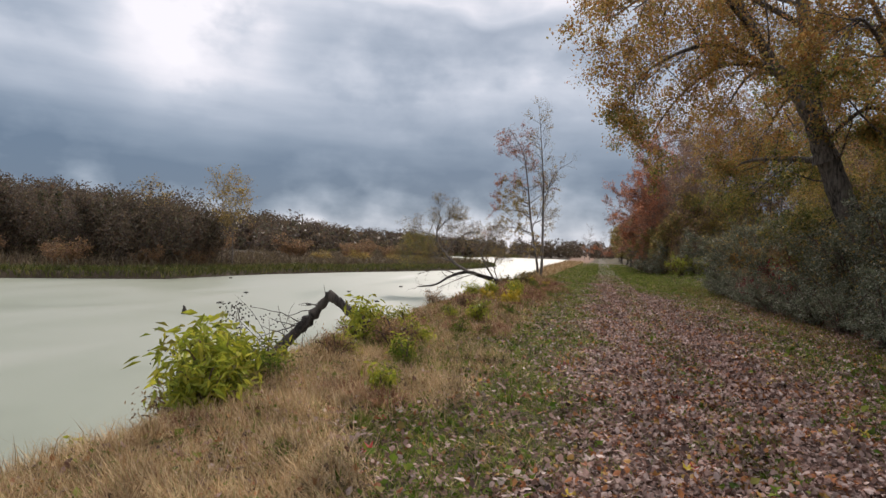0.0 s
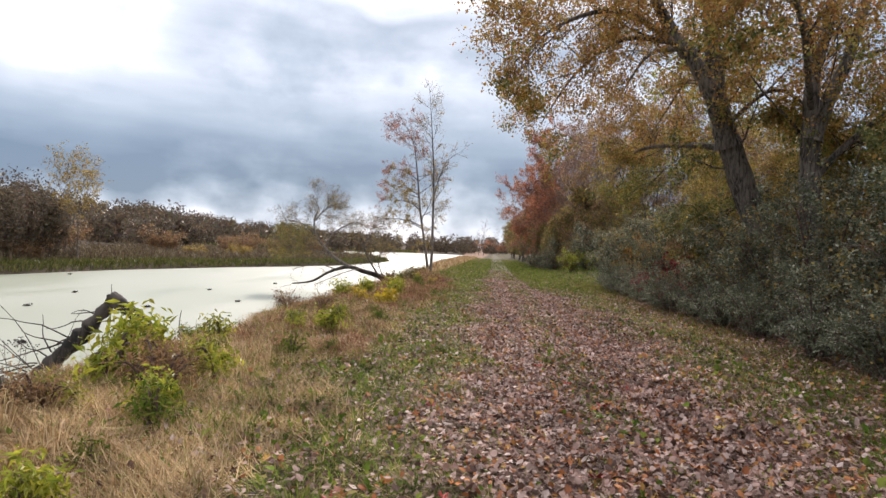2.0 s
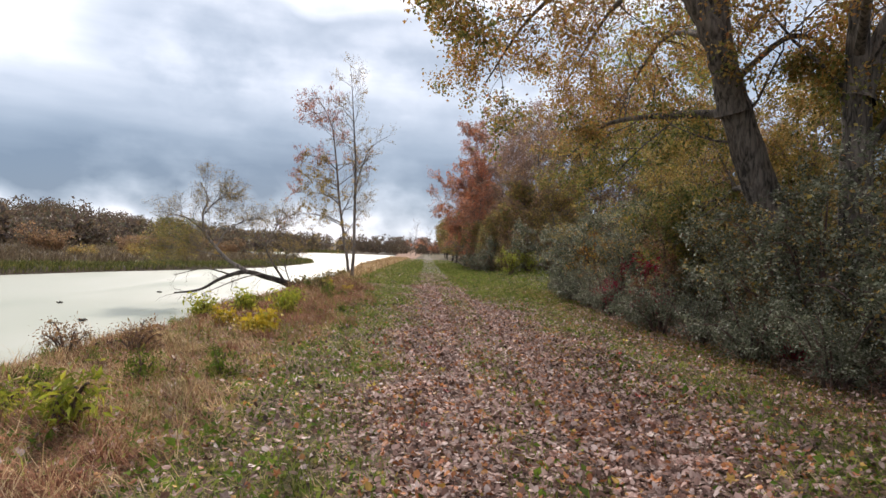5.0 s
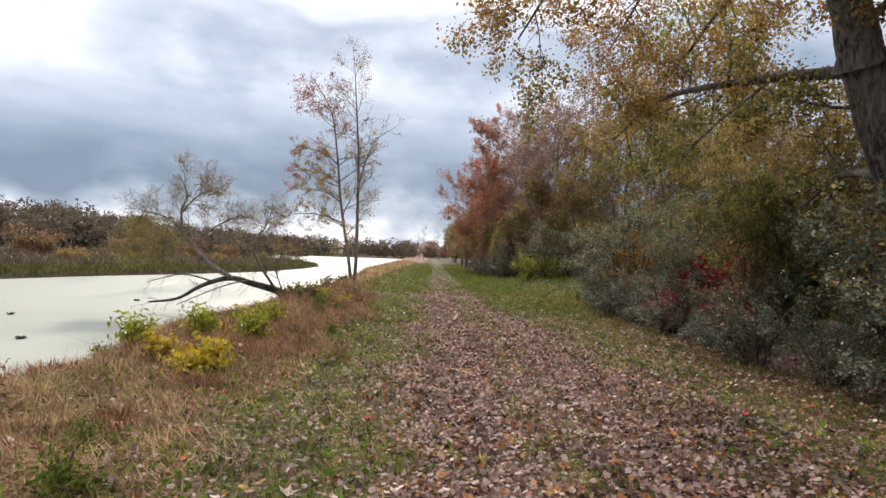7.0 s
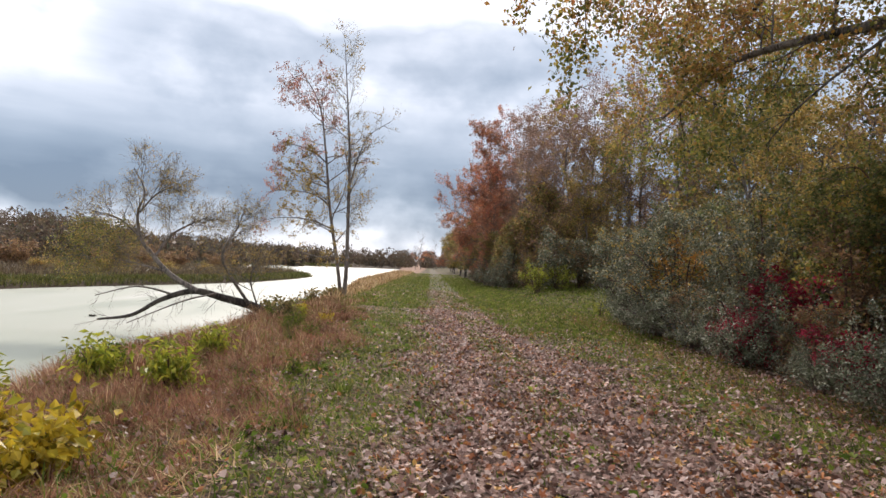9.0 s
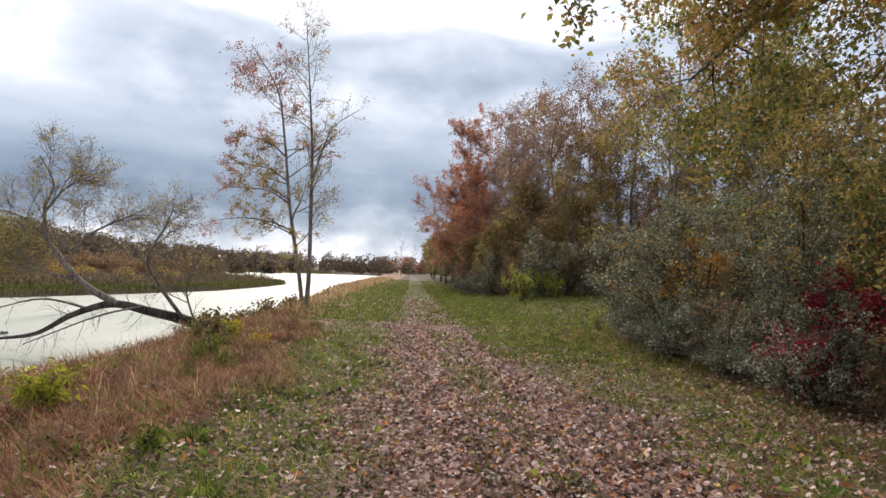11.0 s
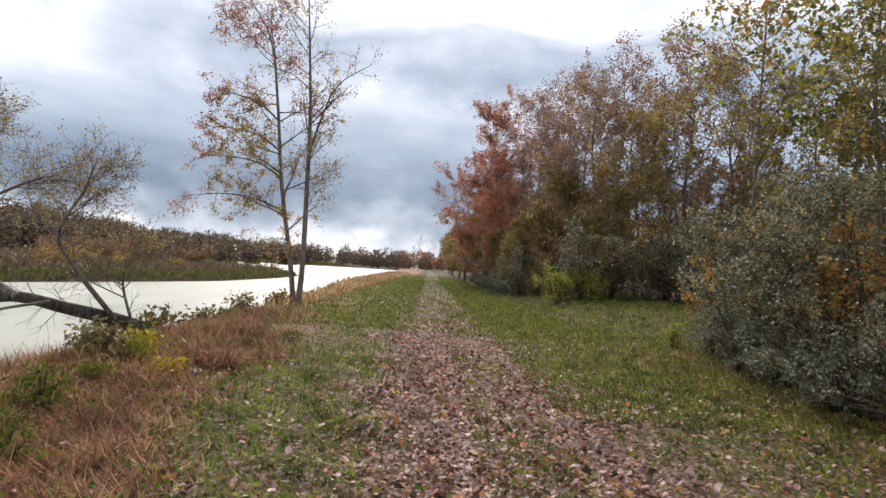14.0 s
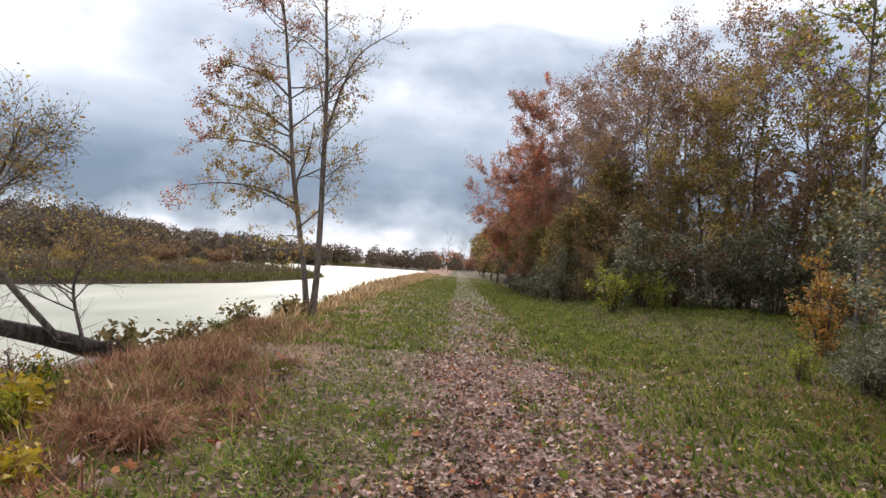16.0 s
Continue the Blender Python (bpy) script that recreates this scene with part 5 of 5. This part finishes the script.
def broken_log():
    """A snapped trunk standing out of the bank like a bent knee."""
    rng = np.random.default_rng(95)
    ob = thing("broken_log", "snapped dark dead trunk bent like a knee at the water's edge", "log")
    for pts, r0, r1 in ((((-7.1, 10.9, -0.48), (-6.7, 10.9, -0.7), (-6.3, 10.95, -0.92), (-5.95, 11.0, -1.2)), 0.07, 0.17),
                        (((-6.4, 10.9, -1.15), (-5.96, 10.92, -0.57), (-5.44, 10.95, -0.02), (-5.0, 10.95, 0.5)), 0.13, 0.085),
                        (((-5.05, 10.95, 0.52), (-4.75, 10.97, 0.34), (-4.45, 11.0, 0.06), (-4.28, 11.05, -0.3), (-4.2, 11.1, -0.6)), 0.09, 0.075)):
        line = curve_line(pts, 8)
        rr = np.linspace(r0, r1, len(line)) * (1 + 0.16 * rng.normal(size=len(line)))
        part("trunk", mesh_from("trunk", *tube(line, rr, 12), M_DEADWOOD, True), ob)
    for _ in range(16):                                   # broken side twigs over the water
        t = rng.uniform(0, 1)
        start = np.array((-6.6 + 1.6 * t, 10.95, -0.9 + 1.35 * t))
        line = limb_line(rng, start, (-1.0, rng.normal(0, 0.35), rng.uniform(-0.5, 0.6)), rng.uniform(0.35, 1.1), 5, 0.12, -0.04)
        part("twig", mesh_from("twig", *tube(line, np.linspace(0.012, 0.004, len(line)), 5), M_DEADWOOD, True), ob)
    for dx0, up in ((-3.95, 0.55), (-4.05, 0.75), (-3.85, 0.4)):
        line = limb_line(rng, (dx0, 11.2, -0.35), (-0.35, 0.1, 1), up, 5, 0.1, 0)
        part("twig", mesh_from("twig", *tube(line, np.linspace(0.014, 0.005, len(line)), 5), M_DEADWOOD, True), ob)


broken_log()


def stump():
    ob = thing("stump", "small dark broken stump standing in the pond", "stump", at=(-12.75, 16.95, WATER_Z - 0.1))
    line = curve_line(((0, 0, 0), (0.01, 0, 0.15), (0.0, 0.01, 0.28), (-0.03, 0, 0.36)), 4)
    part("trunk", mesh_from("trunk", *tube(line, np.linspace(0.11, 0.02, len(line)), 9), M_DEADWOOD, True), ob)


stump()


def twig_fan(name, label, at, n, length, seed, lean, mat, r=0.009):
    """Thin dead stems standing or lying together."""
    rng = np.random.default_rng(seed)
    ob = thing(name, label, "branches", at=at)
    for _ in range(n):
        a = rng.uniform(0, 2 * np.pi)
        line = limb_line(rng, rng.normal(0, 0.15, 3) * (1, 1, 0.1), (math.cos(a), math.sin(a), lean * rng.uniform(0.4, 1.4)), length * rng.uniform(0.5, 1.2), 6, 0.1, -0.02)
        part("twig", mesh_from("twig", *tube(line, np.linspace(r, r * 0.4, len(line)), 5), mat, True), ob)


twig_fan("dead_branches", "bare dead branches sticking out of the pond", (-6.7, 12.0, WATER_Z), 7, 1.5, 96, 0.9, M_DEADWOOD)
twig_fan("dead_branches", "pale dead branches lying under the shrubs", (5.5, 27.2, float(height(5.5, 27.2)) + 0.1), 16, 1.3, 97, 0.3, M_BARK_GREY, 0.012)
twig_fan("dead_branches", "dark bare bush stems by the shrubs", (5.4, 25.4, float(height(5.4, 25.4))), 20, 0.9, 98, 0.8, M_BARK_WARM, 0.008)


def weed_clump(seed, s):
    rng = np.random.default_rng(seed)
    ob = thing("weed_clump", "dark clump of water weed on the pond", "plant", "clumps on the pond")
    n = 60
    p = np.stack([rng.normal(0, 0.05, n), rng.normal(0, 0.05, n), rng.uniform(0, 0.06, n)], 1)
    part("leaves_mass", mesh_from("leaves_mass", *strew(LEAF, p, turns(rng, n, 20, 40), 0.06 * rng.uniform(0.6, 1.3, n)), M_BARK_DARK), ob)
    return ob


clump = weed_clump(99, 1)
spots = [(-10.9, 21.9, 1.0), (-9.3, 25.2, 0.7), (-12.4, 29.4, 0.9), (-15.6, 25.0, 0.8), (-6.7, 45.6, 1.2), (-7.6, 47.5, 1.0), (-7.0, 50.4, 1.2), (-9.4, 14.8, 0.6), (-11.6, 35.5, 0.8), (-22.2, 33.8, 1.8), (-8.2, 12.6, 0.5), (-13.8, 20.4, 0.7)]
clump.matrix_basis = pose(spots[0][0], spots[0][1], WATER_Z - 0.02)
for i, (x, y, s) in enumerate(spots[1:]):
    copy_thing(clump, pose(x, y, WATER_Z - 0.02, 0, 0, 50 * i))


# ---------- single bright leaves on the lane ----------
def leaf_thing(name, label, mat, spots, group):
    """Lobed maple leaf, curled at its tips, with a stalk."""
    v, f = LOBED
    v = v * 1.0
    v[:, 2] += 0.25 * (v[:, 0] ** 2 + (v[:, 1] - 0.42) ** 2)
    sv, sq = tube(np.array([(0, 0.28, 0.02), (0, -0.05, 0.05), (0.02, -0.35, 0.12)]), np.array([0.012, 0.01, 0.008]), 3)
    tris = np.concatenate([f, sq[:, :3] + len(v), sq[:, [0, 2, 3]] + len(v)])
    me = mesh_from(name, np.concatenate([v, sv]), tris, mat)
    rng = np.random.default_rng(len(name) + len(spots))
    for x, y in spots:
        ob = tagged(new(name, me), label, "leaf", group)
        s = rng.uniform(0.085, 0.125)
        ob.matrix_basis = pose(x, y, float(height(x, y)) + 0.035, rng.normal(0, 12), rng.normal(0, 12), rng.uniform(0, 360)) @ Matrix.Diagonal((s, s, s, 1))


def strewn(seed, n):
    rng = np.random.default_rng(seed)
    x, y = scatter(rng, n, -3.6, 4.8, 3.5, 36, 1.15)
    return [(float(a), float(q)) for a, q in zip(x, y)]


def tint_material(name, rgb):
    """One leaf colour, each leaf a little lighter or darker, veined."""
    m, n, l = material(name)
    info = n.new("ShaderNodeObjectInfo")
    lo, hi = tuple(v * 0.6 for v in rgb), tuple(min(1, v * 1.25) for v in rgb)
    col = ramp_node(n, [(0, lo), (1, hi)])
    l.new(info.outputs["Random"], col.inputs[0])
    tc = n.new("ShaderNodeTexCoord")
    noi = n.new("ShaderNodeTexNoise")
    noi.inputs["Scale"].default_value = 6
    l.new(tc.outputs["Object"], noi.inputs["Vector"])
    mx = n.new("ShaderNodeMix")
    mx.data_type, mx.blend_type = "RGBA", "MULTIPLY"
    mx.inputs[0].default_value = 0.5
    l.new(col.outputs[0], mx.inputs[6])
    l.new(noi.outputs["Color"], mx.inputs[7])
    b = n.new("ShaderNodeBsdfPrincipled")
    b.inputs["Roughness"].default_value = 0.55
    l.new(mx.outputs[2], b.inputs["Base Color"])
    out = n.new("ShaderNodeOutputMaterial")
    l.new(b.outputs[0], out.inputs[0])
    return m


G_LEAF = "single bright leaves on the lane"
leaf_thing("maple_leaf", "fresh red maple leaf lying on the lane", tint_material("red_leaf", (0.5, 0.045, 0.035)),
           [(-0.73, 6.16), (-0.48, 6.23), (0.67, 6.16), (2.33, 8.45), (-0.1, 6.36), (0.24, 28.05)] + strewn(201, 60), G_LEAF)
leaf_thing("maple_leaf", "orange maple leaf lying on the lane", tint_material("orange_leaf", (0.58, 0.2, 0.04)),
           [(-0.07, 6.62), (1.62, 7.28), (0.88, 9.41), (2.81, 10.58), (3.18, 15.38), (2.53, 19.01), (0.71, 23.25), (3.09, 26.63)] + strewn(202, 70), G_LEAF)
leaf_thing("maple_leaf", "yellow maple leaf lying on the lane", tint_material("yellow_leaf", (0.75, 0.55, 0.05)),
           [(2.27, 6.33), (0.7, 4.62), (2.3, 6.2), (4.03, 35.88)] + strewn(203, 40), G_LEAF)
leaf_thing("maple_leaf", "pale dry maple leaf lying on the lane", tint_material("pale_leaf", (0.6, 0.47, 0.4)),
           [(0.24, 23.63), (1.6, 28.38)] + strewn(204, 110), G_LEAF)
